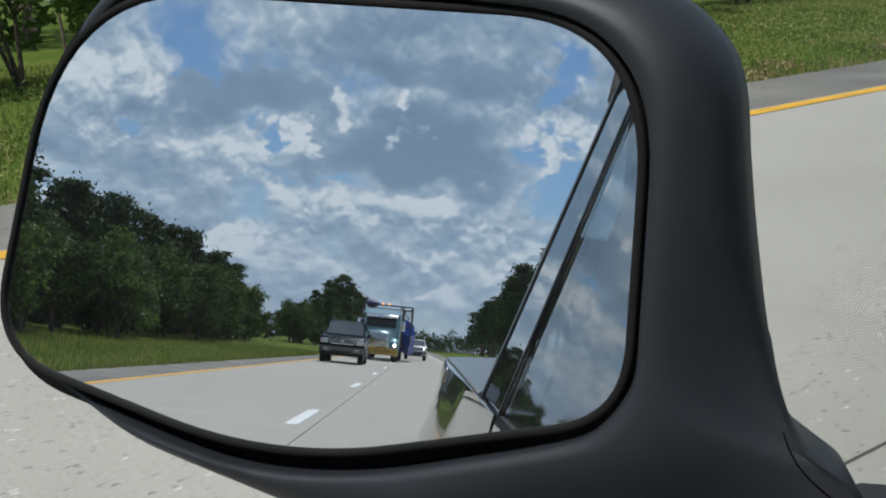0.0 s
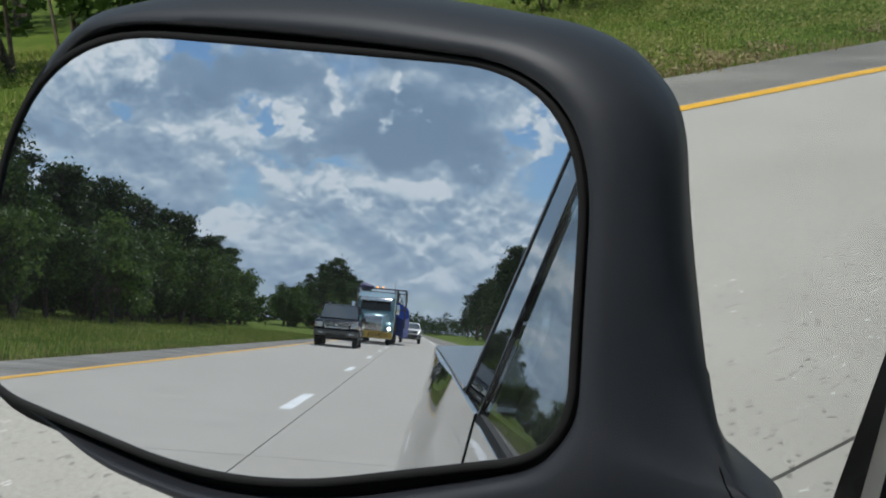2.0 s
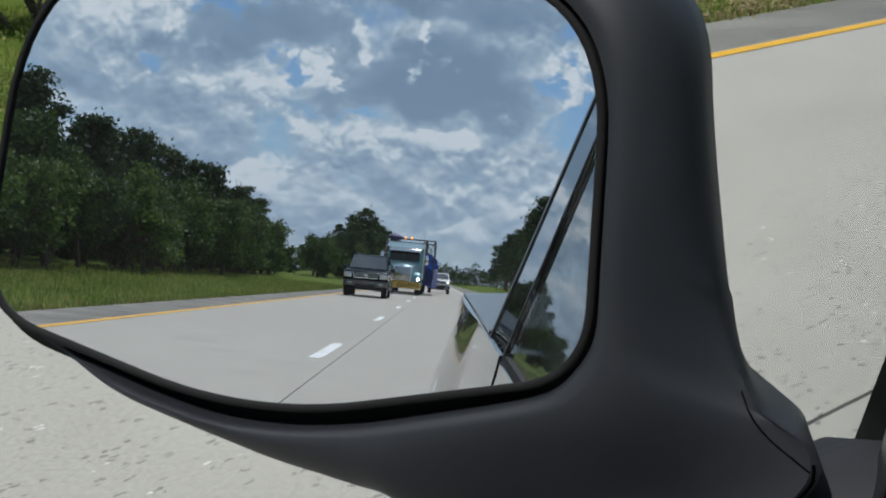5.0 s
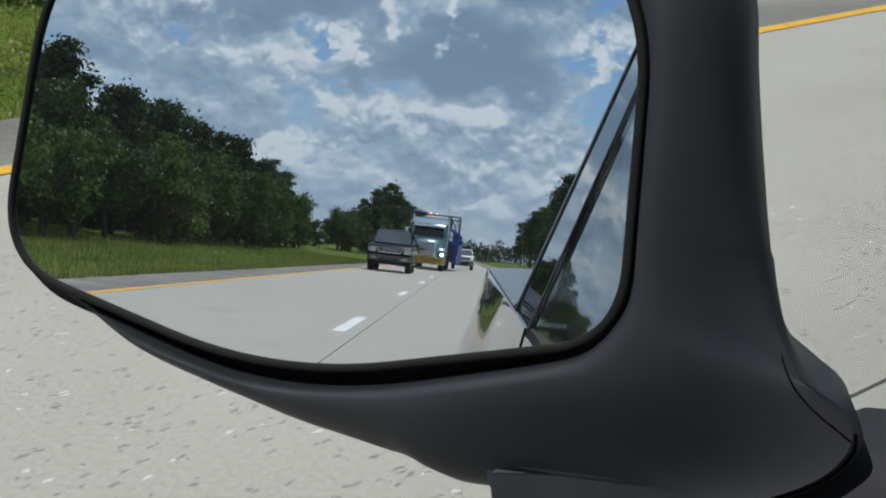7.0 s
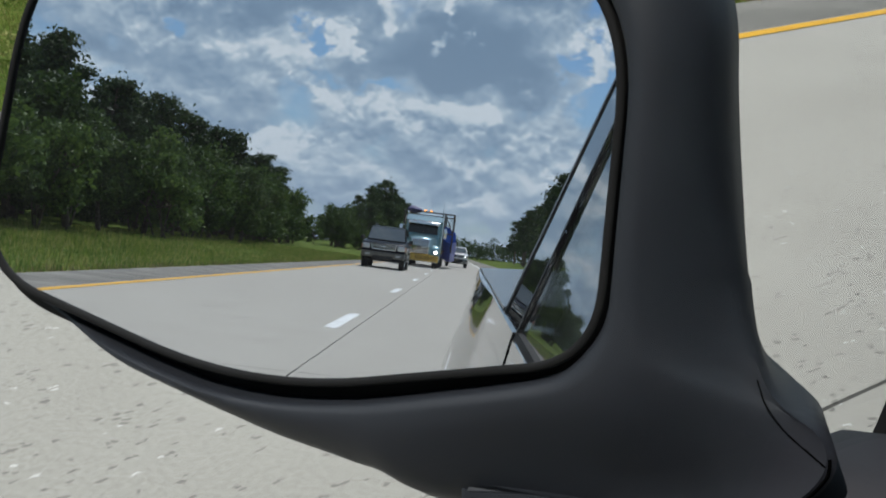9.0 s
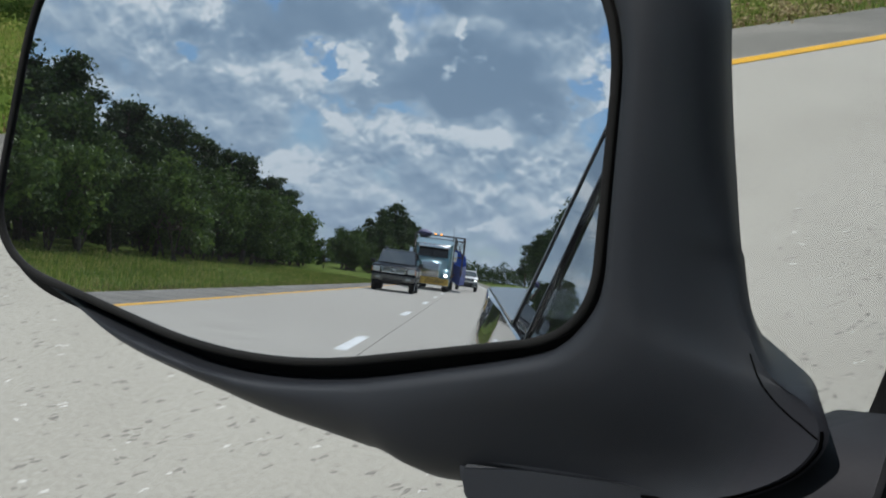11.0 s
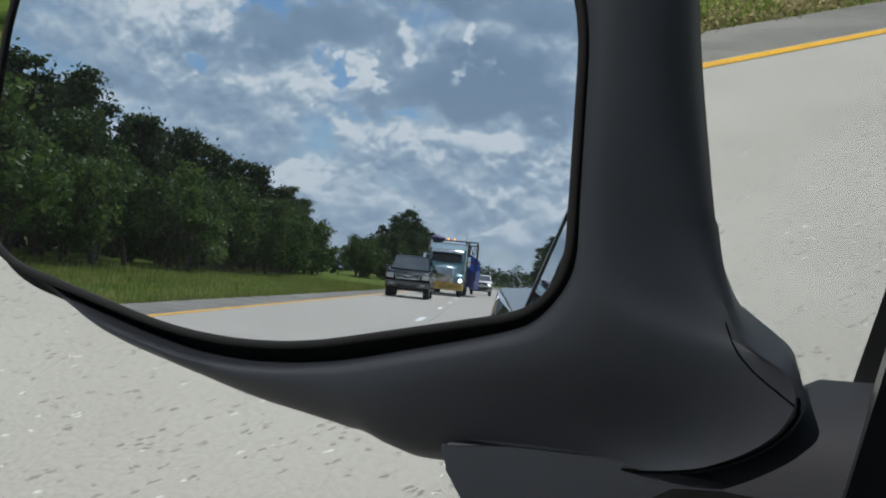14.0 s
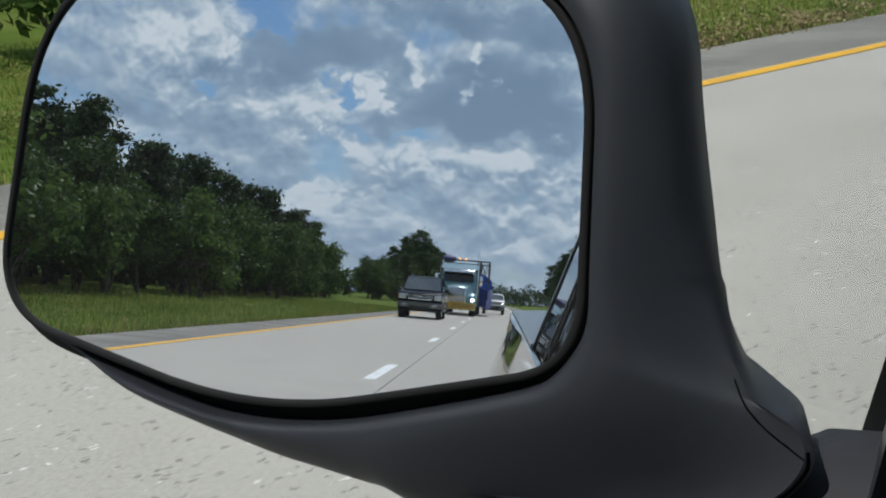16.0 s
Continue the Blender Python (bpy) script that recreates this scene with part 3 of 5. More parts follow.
def build_mirror(car):
    GL = [(-0.0953, 0.1205), (0.1110, 0.1010), (0.1070, -0.0065), (-0.0085, -0.0342), (-0.1310, -0.0085)]
    RAD = [0.060, 0.042, 0.020, 0.045, 0.030]
    N = 420
    glass_o = resample(round_poly(GL, RAD, 12), N)
    # outer edge of the housing, running into the foot at the door
    OUT = [(-0.1040, 0.1110), (-0.0800, 0.1245), (-0.0560, 0.1292), (-0.0340, 0.1312), (0.0051, 0.1316), (0.0466, 0.1281), (0.0845, 0.1212), (0.1024, 0.1168), (0.1162, 0.1101),
           (0.1248, 0.1020), (0.1301, 0.0940), (0.1331, 0.0830), (0.1346, 0.0668), (0.1366, 0.0480), (0.1396, 0.0290), (0.1439, 0.0101), (0.1481, -0.0021), (0.1529, -0.0111),
           (0.1593, -0.0166), (0.1660, -0.0200), (0.1698, -0.0245), (0.1700, -0.0305), (0.1652, -0.0385), (0.1561, -0.0455), (0.1440, -0.0511), (0.1280, -0.0546), (0.1080, -0.0580),
           (0.0606, -0.0655), (0.0405, -0.0603), (0.0193, -0.0565), (-0.0029, -0.0526), (-0.0325, -0.0452), (-0.0584, -0.0394), (-0.0858, -0.0320), (-0.1140, -0.0230), (-0.1270, -0.0165),
           (-0.1345, -0.0050), (-0.1355, 0.0100), (-0.1335, 0.0300), (-0.1275, 0.0516), (-0.1205, 0.0723), (-0.1140, 0.0900)]
    outer = resample(spline(OUT, 10), 4000)
    cen = Vector((-0.01, 0.045))

    # pair each point of the glass edge with one of the outer edge, evenly spread round the flare of the foot
    n_out = len(outer)
    place = []
    for p in glass_o:
        d = (p - cen).normalized()
        k = max(range(n_out), key=lambda q: (outer[q] - cen).normalized().dot(d))
        if place:
            k += n_out * round((place[-1] - k) / n_out)
        place.append(float(k))
    turn = n_out if place[-1] > place[0] else -n_out
    for _ in range(420):
        place = [((place[i - 1] - (turn if i == 0 else 0)) + place[i] * 2 + (place[(i + 1) % N] + (turn if i == N - 1 else 0))) / 4 for i in range(N)]
    edge = [outer[int(round(k)) % n_out] for k in place]
    loops = []
    # t along the face from gasket to outer edge, and how far it stands out of the glass plane
    # (the foot flares: there it runs hollow and lifts again towards its rim)
    for t, n, nf in ((0.0, -0.020, -0.020), (0.0, 0.0005, 0.0005), (0.025, 0.0030, 0.0030), (0.09, 0.0040, 0.0040), (0.25, 0.0040, 0.0015), (0.45, 0.0018, -0.004), (0.62, -0.001, -0.009),
                     (0.77, -0.005, -0.0125), (0.89, -0.011, -0.013), (0.965, -0.018, -0.0118), (1.0, -0.027, -0.014)):
        lp = []
        for p, q in zip(glass_o, edge):
            out_d = (q - p)
            wid = out_d.length
            side_d = out_d.normalized()
            lip = 0.0034 + 0.0044 * smooth01((-side_d.y - 0.15) / 0.5) * smooth01((0.113 - p.x) / 0.025) + 0.0012 * smooth01((side_d.y - 0.5) / 0.4)
            g = p + side_d * min(lip, wid * 0.45)
            r = g.lerp(q, t)
            nn = n * (0.55 + 0.45 * min(1, wid / 0.03)) if n < 0 else n
            if wid > 0.035 and n < 0:
                nn *= 1.15
            fw = smooth01((q.x - 0.050) / 0.095) * smooth01((0.055 - q.y) / 0.085)
            nn += (nf - nn) * fw
            # the outer end falls back behind the tilted glass
            if t > 0 or n > 0:
                nn -= 0.011 * smooth01((-0.055 - q.x) / 0.055) * smooth01((-side_d.x - 0.15) / 0.75)
            lp.append(ml(r.x, r.y, nn))
        loops.append(lp)
    # the back shell, domed forwards
    for s, n in ((0.955, -0.040), (0.87, -0.054), (0.72, -0.067), (0.48, -0.077), (0.2, -0.081)):
        lp = []
        for q in edge:
            r = cen + (q - cen) * s
            lp.append(ml(r.x, r.y, n))
        loops.append(lp)
    bm = bmesh.new()
    add_loft(bm, loops)
    mirror = part("side_mirror", bm, "plastic", car, "black textured plastic door mirror housing with a moulded foot", angle=50)
    # rubber gasket round the glass
    bm = bmesh.new()
    gl = []
    for off, n in ((-0.0003, -0.0005), (-0.0001, 0.0010), (0.0006, 0.0014), (0.0019, 0.0014), (0.0024, 0.0006), (0.0024, -0.006)):
        lp = []
        for i, p in enumerate(glass_o):
            tang = glass_o[(i + 1) % N] - glass_o[i - 1]
            nrm = Vector((tang.y, -tang.x)).normalized()
            if nrm.dot(p - cen) < 0:
                nrm = -nrm
            r = p + nrm * off
            lp.append(ml(r.x, r.y, n))
        gl.append(lp)
    add_loft(bm, gl, cap=False)
    part("bezel", bm, "bezel", mirror, "thin dark grey bezel round the glass", angle=60)
    bm = bmesh.new()
    rec = []
    for off, n in ((0.0018, -0.005), (0.0100, -0.008)):
        lp = []
        for i, p in enumerate(glass_o):
            tang = glass_o[(i + 1) % N] - glass_o[i - 1]
            nrm = Vector((tang.y, -tang.x)).normalized()
            if nrm.dot(p - cen) < 0:
                nrm = -nrm
            r = p + nrm * off
            lp.append(ml(r.x, r.y, n))
        rec.append(lp)
    add_loft(bm, rec, cap=False)
    part("gasket", bm, "gasket", mirror, "black rubber gap round the glass", angle=60)
    bm = bmesh.new()
    bm.faces.new([bm.verts.new(ml(p.x, p.y, 0)) for p in glass_o])
    g = part("mirror_glass", bm, "mirror", mirror, "clean flat mirror glass", smooth=False)
    # bottom cover under the housing
    bm = bmesh.new()
    prof = [(0.0665, -0.0510), (0.090, -0.0505), (0.116, -0.0510), (0.150, -0.0555), (0.185, -0.058), (0.185, -0.120), (0.110, -0.120), (0.088, -0.085), (0.0675, -0.0590)]
    front = [ml(u, v, -0.003 - 0.30 * max(0, u - 0.09) + 0.15 * (-0.05 - v)) for u, v in prof]
    back = [ml(u, v, -0.080) for u, v in prof]
    add_loft(bm, [front, back])
    bmesh.ops.bevel(bm, geom=bm.edges[:], offset=0.0025, segments=3, affect="EDGES")
    part("bottom_cover", bm, "plastic", mirror, "black plastic cover under the foot")
    # arm from the foot into the door, with a shut line round it
    secs = []
    for u, vt, vb, nf, nb in ((0.112, -0.0580, -0.080, -0.022, -0.075), (0.132, -0.0520, -0.085, -0.020, -0.078), (0.150, -0.0400, -0.090, -0.019, -0.080), (0.164, -0.0325, -0.095, -0.019, -0.082), (0.178, -0.0320, -0.100, -0.020, -0.084), (0.192, -0.0320, -0.105, -0.022, -0.090)):
        sec = []
        for k in range(24):
            a = 2 * math.pi * k / 24
            ca, sa = math.cos(a), math.sin(a)
            sq = lambda c: math.copysign(abs(c) ** 0.55, c)
            sec.append(ml(u, (vt + vb) / 2 + (vt - vb) / 2 * sq(sa), (nf + nb) / 2 + (nf - nb) / 2 * sq(ca)))
        secs.append(sec)
    bm = bmesh.new()
    add_loft(bm, secs)
    part("arm", bm, "matt_plastic", mirror, "black plastic mirror arm joining the door", angle=60)
    # shut lines laid into the foot
    from mathutils.bvhtree import BVHTree
    tree = BVHTree.FromPolygons([v.co.copy() for v in mirror.data.vertices], [tuple(p.vertices) for p in mirror.data.polygons])
    for pts, rad in (([(0.1485, -0.0085), (0.1505, -0.0135), (0.1546, -0.0190), (0.1608, -0.0242), (0.1680, -0.0285)], 0.0005),
                     ([(0.1684, -0.0262), (0.1685, -0.0290), (0.1676, -0.0322), (0.1630, -0.0385), (0.1552, -0.0442), (0.1435, -0.0496), (0.1300, -0.0528), (0.1180, -0.0545)], 0.0008)):
        bm = bmesh.new()
        line = []
        for q in spline(pts, 6, closed=False):
            hit = tree.ray_cast(ml(q.x, q.y, 0.08), -MN)
            if hit[0] is not None:
                line.append(hit[0] - MN * rad * 0.7)
        for a, b in zip(line, line[1:]):
            add_rod(bm, a, b, rad, seg=6)
        part("shut_line", bm, "seam", mirror, "dark shut line round the foot")
    return mirror


def xw(z):
    """The door window's plane leans inwards with height."""
    return -0.19 + (z - 0.97) * 0.31


def side_panel(pts, t=0.03, off=0.0):
    """A panel in the leaning window plane: (y, z) outline with thickness t inwards."""
    bm = bmesh.new()
    a = [Vector((xw(z) - off, y, z)) for y, z in pts]
    b = [Vector((xw(z) - off + t, y, z)) for y, z in pts]
    add_loft(bm, [a, b])
    return bm


def strip_along(pts, w, t=0.03, off=0.004, depth=0.03):
    """A flat frame strip of width w along a (y, z) line in the window plane."""
    bm = bmesh.new()
    for (y0, z0), (y1, z1) in zip(pts, pts[1:]):
        d = Vector((y1 - y0, z1 - z0)).normalized()
        nrm = Vector((-d.y, d.x)) * w / 2
        q = [(y0 + nrm.x, z0 + nrm.y), (y1 + nrm.x, z1 + nrm.y), (y1 - nrm.x, z1 - nrm.y), (y0 - nrm.x, z0 - nrm.y)]
        a = [Vector((xw(z) - off, y, z)) for y, z in q]
        b = [Vector((xw(z) + depth, y, z)) for y, z in q]
        add_loft(bm, [a, b])
    return bm


def build_own_car():
    car = thing("pickup_truck", "dark glossy pickup truck with black window frames, carrying the mirror", "pickup truck")
    XR = 1.56
    mid = (-0.19 + XR) / 2

    def body_side(ys, name, z_top, lab, flare=None):
        """A shell side, curved from sill to beltline."""
        bm = bmesh.new()
        secs = []
        for y in ys:
            sec = []
            f = 0.0
            if flare:
                f = 0.045 * max(0, 1 - ((y - flare) / 0.62) ** 2)
            zt = z_top(y)
            for k in range(9):
                s = k / 8
                z = 0.32 + (zt - 0.32) * s
                x = -0.19 - 0.045 * math.sin(math.pi * min(1, s * 1.05)) ** 0.8 - f * math.sin(math.pi * (0.15 + 0.8 * s))
                sec.append(Vector((x, y, z)))
            sec.append(Vector((-0.172, y, zt + 0.004)))
            sec.append(Vector((-0.13, y, zt + 0.004)))
            sec.append(Vector((-0.13, y, 0.32)))
            secs.append(sec)
        add_loft(bm, secs)
        return part(name, bm, "paint", car, lab, angle=50)

    door = body_side([0.42 - 0.05 * k for k in range(21)], "door", lambda y: 0.972 - 0.012 * y, "dark glossy door")
    bed = body_side([-0.605 - 0.085 * k for k in range(25)], "bed_side", lambda y: 0.985 - 0.018 * (y + 0.6) + 0.0, "dark glossy bed side with a flared arch", flare=-1.90)
    fender = body_side([0.435 + 0.1 * k for k in range(14)], "front_fender", lambda y: 0.90 - 0.05 * (y - 0.4), "dark glossy front wing", flare=1.0)
    # window furniture of the door
    part("window_frame", strip_along([(-0.590, 0.985), (-0.550, 1.36)], 0.010, off=0.002, depth=0.004), "trim", door, "black window frame")
    part("window_frame", strip_along([(0.325, 0.88), (0.325, 1.12), (0.20, 1.24), (-0.05, 1.36), (-0.545, 1.37)], 0.06, depth=0.006), "trim", door, "black window frame")
    bm = bmesh.new()
    trim_o = [(0.165, 0.87), (0.222, 0.99), (0.275, 1.105), (0.29, 1.14), (0.55, 1.14), (0.60, 0.99), (0.60, 0.87)]
    add_loft(bm, [[Vector((-0.138, y, z)) for y, z in trim_o], [Vector((-0.165, y + 0.045, z)) for y, z in trim_o]])
    bmesh.ops.bevel(bm, geom=bm.edges[:], offset=0.004, segments=2, affect="EDGES")
    part("inner_trim", bm, "trim", door, "matt black inner trim by the window post")
    part("window_seal", strip_along([(0.33, 0.970), (-0.6, 0.983)], 0.008, off=0.001), "gasket", door, "black rubber window seal")
    wg = part("window_glass", side_panel([(0.31, 0.975), (0.31, 1.11), (0.19, 1.22), (-0.05, 1.34), (-0.54, 1.35), (-0.575, 0.985)], 0.004, -0.003), "glass", door, "clear side window", smooth=False)
    wg.visible_shadow = False
    part("pillar_trim", side_panel([(-0.42, 0.95), (-0.36, 1.34), (-0.60, 1.34), (-0.62, 0.95)], 0.20, -0.035), "cabin_beige", car, "beige inner trim of the door pillar")
    # cab behind the door
    part("quarter_window", side_panel([(-0.583, 0.99), (-0.545, 1.35), (-0.785, 1.35), (-0.885, 0.995)], 0.004, 0.001), "side_glass", car, "dark quarter window reflecting the sky", smooth=False)
    part("cab_pillar", strip_along([(-0.90, 0.98), (-0.775, 1.37)], 0.024, off=0.003, depth=0.004), "trim", car, "black rear cab pillar")
    bm = bmesh.new()
    secs = []
    for y, dz in ((0.05, -0.02), (-0.1, 0.0), (-0.5, 0.02), (-0.78, 0.0), (-0.82, -0.03)):
        sec = []
        for k in range(13):
            s = k / 12
            x = -0.075 + (XR - 0.115 + 0.075) * s
            sec.append(Vector((x, y, 1.385 + dz + 0.05 * math.sin(math.pi * s) ** 0.7)))
        for k in range(12, -1, -1):
            s = k / 12
            x = -0.055 + (XR - 0.155 + 0.075) * s
            sec.append(Vector((x, y, 1.36 + dz + 0.045 * math.sin(math.pi * s) ** 0.7)))
        secs.append(sec)
    add_loft(bm, secs)
    part("roof", bm, "paint", car, "dark glossy roof", angle=60)
    bm = bmesh.new()
    add_box(bm, (mid, -0.87, 0.70), (XR - (-0.13), 0.04, 0.62), 0.01)
    part("cab_back", bm, "paint", car)
    bm = bmesh.new()
    add_box(bm, (mid, -0.86, 1.18), (1.45, 0.006, 0.34))
    part("rear_window", bm, "tinted", car, smooth=False)
    # bed cover, tailgate, floor, bonnet, windscreen, other side
    bm = bmesh.new()
    secs = []
    for k in range(9):
        y = -0.92 - 0.215 * k
        z = 0.985 - 0.018 * (y + 0.6)
        secs.append([Vector((-0.187, y, z + 0.006)), Vector((0.1, y, z + 0.030)), Vector((mid, y, z + 0.038)), Vector((XR - 0.29, y, z + 0.030)), Vector((XR - 0.03, y, z + 0.006)), Vector((XR - 0.03, y, z - 0.02)), Vector((-0.187, y, z + 0.002))])
    add_loft(bm, secs)
    part("bed_cover", bm, "vinyl", car, "flat dark vinyl bed cover", angle=50)
    part("tailgate", box((mid, -2.66, 0.69), (XR + 0.17, 0.05, 0.66), 0.015), "paint", car)
    part("rear_bumper", box((mid, -2.76, 0.48), (XR + 0.17, 0.14, 0.18), 0.03), "chrome", car)
    part("tail_lamp", box((-0.185, -2.655, 0.80), (0.035, 0.07, 0.24), 0.01), "amber", car)
    part("floor_pan", box((mid, -0.45, 0.34), (1.6, 4.4, 0.06), 0.01), "dark_cabin", car)
    bm = bmesh.new()
    add_loft(bm, [[Vector((x, y, z - dz + 0.03 * math.sin(math.pi * (x + 0.13) / 1.63))) for x in (-0.13, 0.2, mid, 1.2, 1.5)] + [Vector((1.5, y, z - 0.1)), Vector((-0.13, y, z - 0.1))] for y, z, dz in ((0.55, 0.93, 0), (0.9, 0.915, 0), (1.4, 0.88, 0), (1.72, 0.80, 0))])
    part("bonnet", bm, "paint", car, angle=50)
    bm = bmesh.new()
    add_loft(bm, [[Vector((-0.08, 0.55, 0.98)), Vector((XR - 0.11, 0.55, 0.98)), Vector((XR - 0.16, 0.06, 1.36)), Vector((-0.04, 0.06, 1.36))], [Vector((-0.08, 0.556, 0.985)), Vector((XR - 0.11, 0.556, 0.985)), Vector((XR - 0.16, 0.066, 1.365)), Vector((-0.04, 0.066, 1.365))]])
    ws = part("windscreen", bm, "glass", car, smooth=False)
    ws.visible_shadow = False
    part("front_bumper", box((mid, 1.80, 0.50), (XR + 0.15, 0.14, 0.24), 0.04), "chrome", car)
    part("grille", box((mid, 1.74, 0.74), (1.2, 0.05, 0.18), 0.02), "trim", car)
    part("door", box((XR - 0.03, -0.1, 0.65), (0.06, 1.0, 0.66), 0.02), "paint", car)
    part("bed_side", box((XR - 0.03, -1.62, 0.66), (0.06, 2.05, 0.66), 0.02), "paint", car)
    part("front_fender", box((XR - 0.03, 1.08, 0.63), (0.06, 1.3, 0.6), 0.02), "paint", car)
    for y in (1.0, -1.90):
        for x, s in ((-0.10, -1), (XR - 0.13, 1)):
            add_wheel(car, x, y, 0.34, 0.22, s)
    build_mirror(car)
    # a compact truck: the body is drawn a little larger than life and set to size here
    car.matrix_world = Matrix.Translation((-0.0027, 0.0014, -0.0069)) @ Matrix.Diagonal((0.935, 0.935, 0.935, 1))
    return car


build_own_car()


# ---- traffic behind ----
def car_glass(pts, w0, w1, z0, z1, x_sign, parent, mat="tinted"):
    """A side window: (y, z) outline on a greenhouse side that leans from half-width w0 at z0 to w1 at z1."""
    bm = bmesh.new()

    def X(z):
        return x_sign * (w0 + (w1 - w0) * (z - z0) / (z1 - z0))
    add_loft(bm, [[Vector((X(z) + x_sign * 0.012, y, z)) for y, z in pts], [Vector((X(z) - x_sign * 0.01, y, z)) for y, z in pts]])
    return part("side_window", bm, mat, parent, smooth=False)


def wheel_arch_body(bm, L, hw, z0, belt, arches, hood, nose, bevel=0.06):
    """Lower body side outline with wheel openings, drawn across the width."""
    pts = []
    pts.append((-L, z0 + 0.08))
    for yc, r in sorted(arches):
        for k in range(9):
            a = math.pi * (1 - k / 8)
            pts.append((yc + r * math.cos(a), z0 - 0.02 + r * math.sin(a) * 1.0))
    pts += [(-0.02, z0), (0.0, z0 + 0.1)]
    pts += [(0.0, nose), (-0.08, nose + 0.10), hood[0], hood[1], (-L + 0.05, belt), (-L, belt - 0.12)]
    add_prism(bm, pts, -hw, hw, bevel)


def build_suv(name, label, m, paint, trim, L=5.2, hw=0.98, H=1.95, lamps="lens", lit=False, group=""):
    v = thing(name, label, "car", None, group)
    bm = bmesh.new()
    wheel_arch_body(bm, L, hw, 0.42, 1.22, [(-0.95, 0.46), (-L + 1.15, 0.46)], ((-0.25, 1.16), (-1.45, 1.25)), 1.0, 0.07)
    body = part("body", bm, paint, v, angle=40)
    # greenhouse
    g0, g1, zb, zt = hw - 0.07, hw - 0.22, 1.20, H - 0.06
    prof = [(-1.35, zb), (-2.05, zt - 0.03), (-2.35, zt + 0.03), (-L + 0.35, zt + 0.02), (-L + 0.12, zt - 0.06), (-L + 0.02, zb)]
    bm = bmesh.new()
    loops = []
    for s in (-1, 1):
        loops.append([Vector((s * (g0 + (g1 - g0) * (z - zb) / (zt - zb)), y, z)) for y, z in prof])
    add_loft(bm, loops)
    bmesh.ops.recalc_face_normals(bm, faces=bm.faces)
    bmesh.ops.bevel(bm, geom=[e for e in bm.edges], offset=0.035, segments=2, affect="EDGES")
    part("cabin", bm, paint, v, angle=40)
    # windscreen lying on the slope
    bm = bmesh.new()
    yb, ybz, yt, ytz = -1.40, zb + 0.05, -2.01, zt - 0.07
    n = Vector((0, 0.66, 0.75)).normalized() * 0.045
    add_loft(bm, [[Vector((sx * (g0 - 0.06), yb, ybz)) + n * k for sx in (-1, 1)] + [Vector((sx * (g1 - 0.03), yt, ytz)) + n * k for sx in (1, -1)] for k in (0.3, 1.0)])
    part("windscreen", bm, "screen", v, "dark windscreen reflecting the sky", smooth=False)
    for s in (-1, 1):
        for a, b in ((-1.75, -2.65), (-2.75, -3.65), (-3.75, -L + 0.35)):
            top_a = a - 0.38 if a == -1.75 else a
            car_glass([(a, zb + 0.08), (top_a, zt - 0.13), (b, zt - 0.13), (b, zb + 0.08)], g0, g1, zb, zt, s, v)
        bm = bmesh.new()
        add_box(bm, (s * (hw + 0.12), -1.62, 1.30), (0.20, 0.09, 0.17), 0.03)
        add_rod(bm, (s * (hw - 0.05), -1.60, 1.24), (s * (hw + 0.08), -1.62, 1.27), 0.03)
        part("door_mirror", bm, "trim", v)
        part("running_board", box((s * (hw - 0.02), -L / 2 - 0.1, 0.40), (0.18, 1.9, 0.07), 0.02), trim, v)
        part("lower_cladding", box((s * (hw + 0.004), -L / 2 - 0.1, 0.62), (0.03, 1.95, 0.16), 0.012), trim, v)
        part("roof_rail", box((s * (g1 - 0.08), -3.4, H + 0.03), (0.05, 2.0, 0.05), 0.015), "trim", v)
        # arch lips
        for yc in (-0.95, -L + 1.15):
            bm = bmesh.new()
            loops = []
            for k in range(11):
                a = math.pi * k / 10
                cy, cz = math.cos(a), math.sin(a)
                loops.append([Vector((s * (hw + dx), yc + cy * r, 0.41 + cz * r)) for dx, r in ((0.02, 0.45), (0.02, 0.52), (-0.03, 0.52), (-0.03, 0.45))])
            add_loft(bm, loops)
            part("arch_lip", bm, trim, v)
        # headlamp
        hl = part("headlight", box((s * (hw - 0.20), -0.02, 0.95), (0.34, 0.10, 0.22), 0.03), lamps, v)
        part("indicator", box((s * (hw - 0.05), -0.05, 0.93), (0.09, 0.12, 0.19), 0.02), "amber", hl)
        if lit:
            bm = bmesh.new()
            bmesh.ops.create_uvsphere(bm, u_segments=10, v_segments=8, radius=0.05, matrix=pose(s * (hw - 0.22), 0.03, 0.95))
            part("bulb", bm, "lamp", hl)
        part("tail_lamp", box((s * (hw - 0.06), -L - 0.01, 1.10), (0.12, 0.05, 0.36), 0.02), "amber", v)
        for yc in (-0.95, -L + 1.15):
            add_wheel(v, s * (hw - 0.14), yc, 0.40, 0.26, s)
    grille = part("grille", box((0, 0.0, 0.96), (1.10, 0.06, 0.26), 0.03), "trim", v)
    bm = bmesh.new()
    for k in range(5):
        add_box(bm, (0, 0.036, 0.87 + 0.045 * k), (1.0, 0.015, 0.012))
    part("grille_bars", bm, "chrome", grille)
    bm = bmesh.new()
    ring = [(-0.58, 1.11), (-0.50, 0.84), (0.50, 0.84), (0.58, 1.11)]
    for (xa, za), (xb, zb2) in zip(ring, ring[1:]):
        add_rod(bm, (xa, 0.04, za), (xb, 0.04, zb2), 0.022)
    part("grille_surround", bm, "chrome", grille, "chrome grille surround")
    bm = bmesh.new()
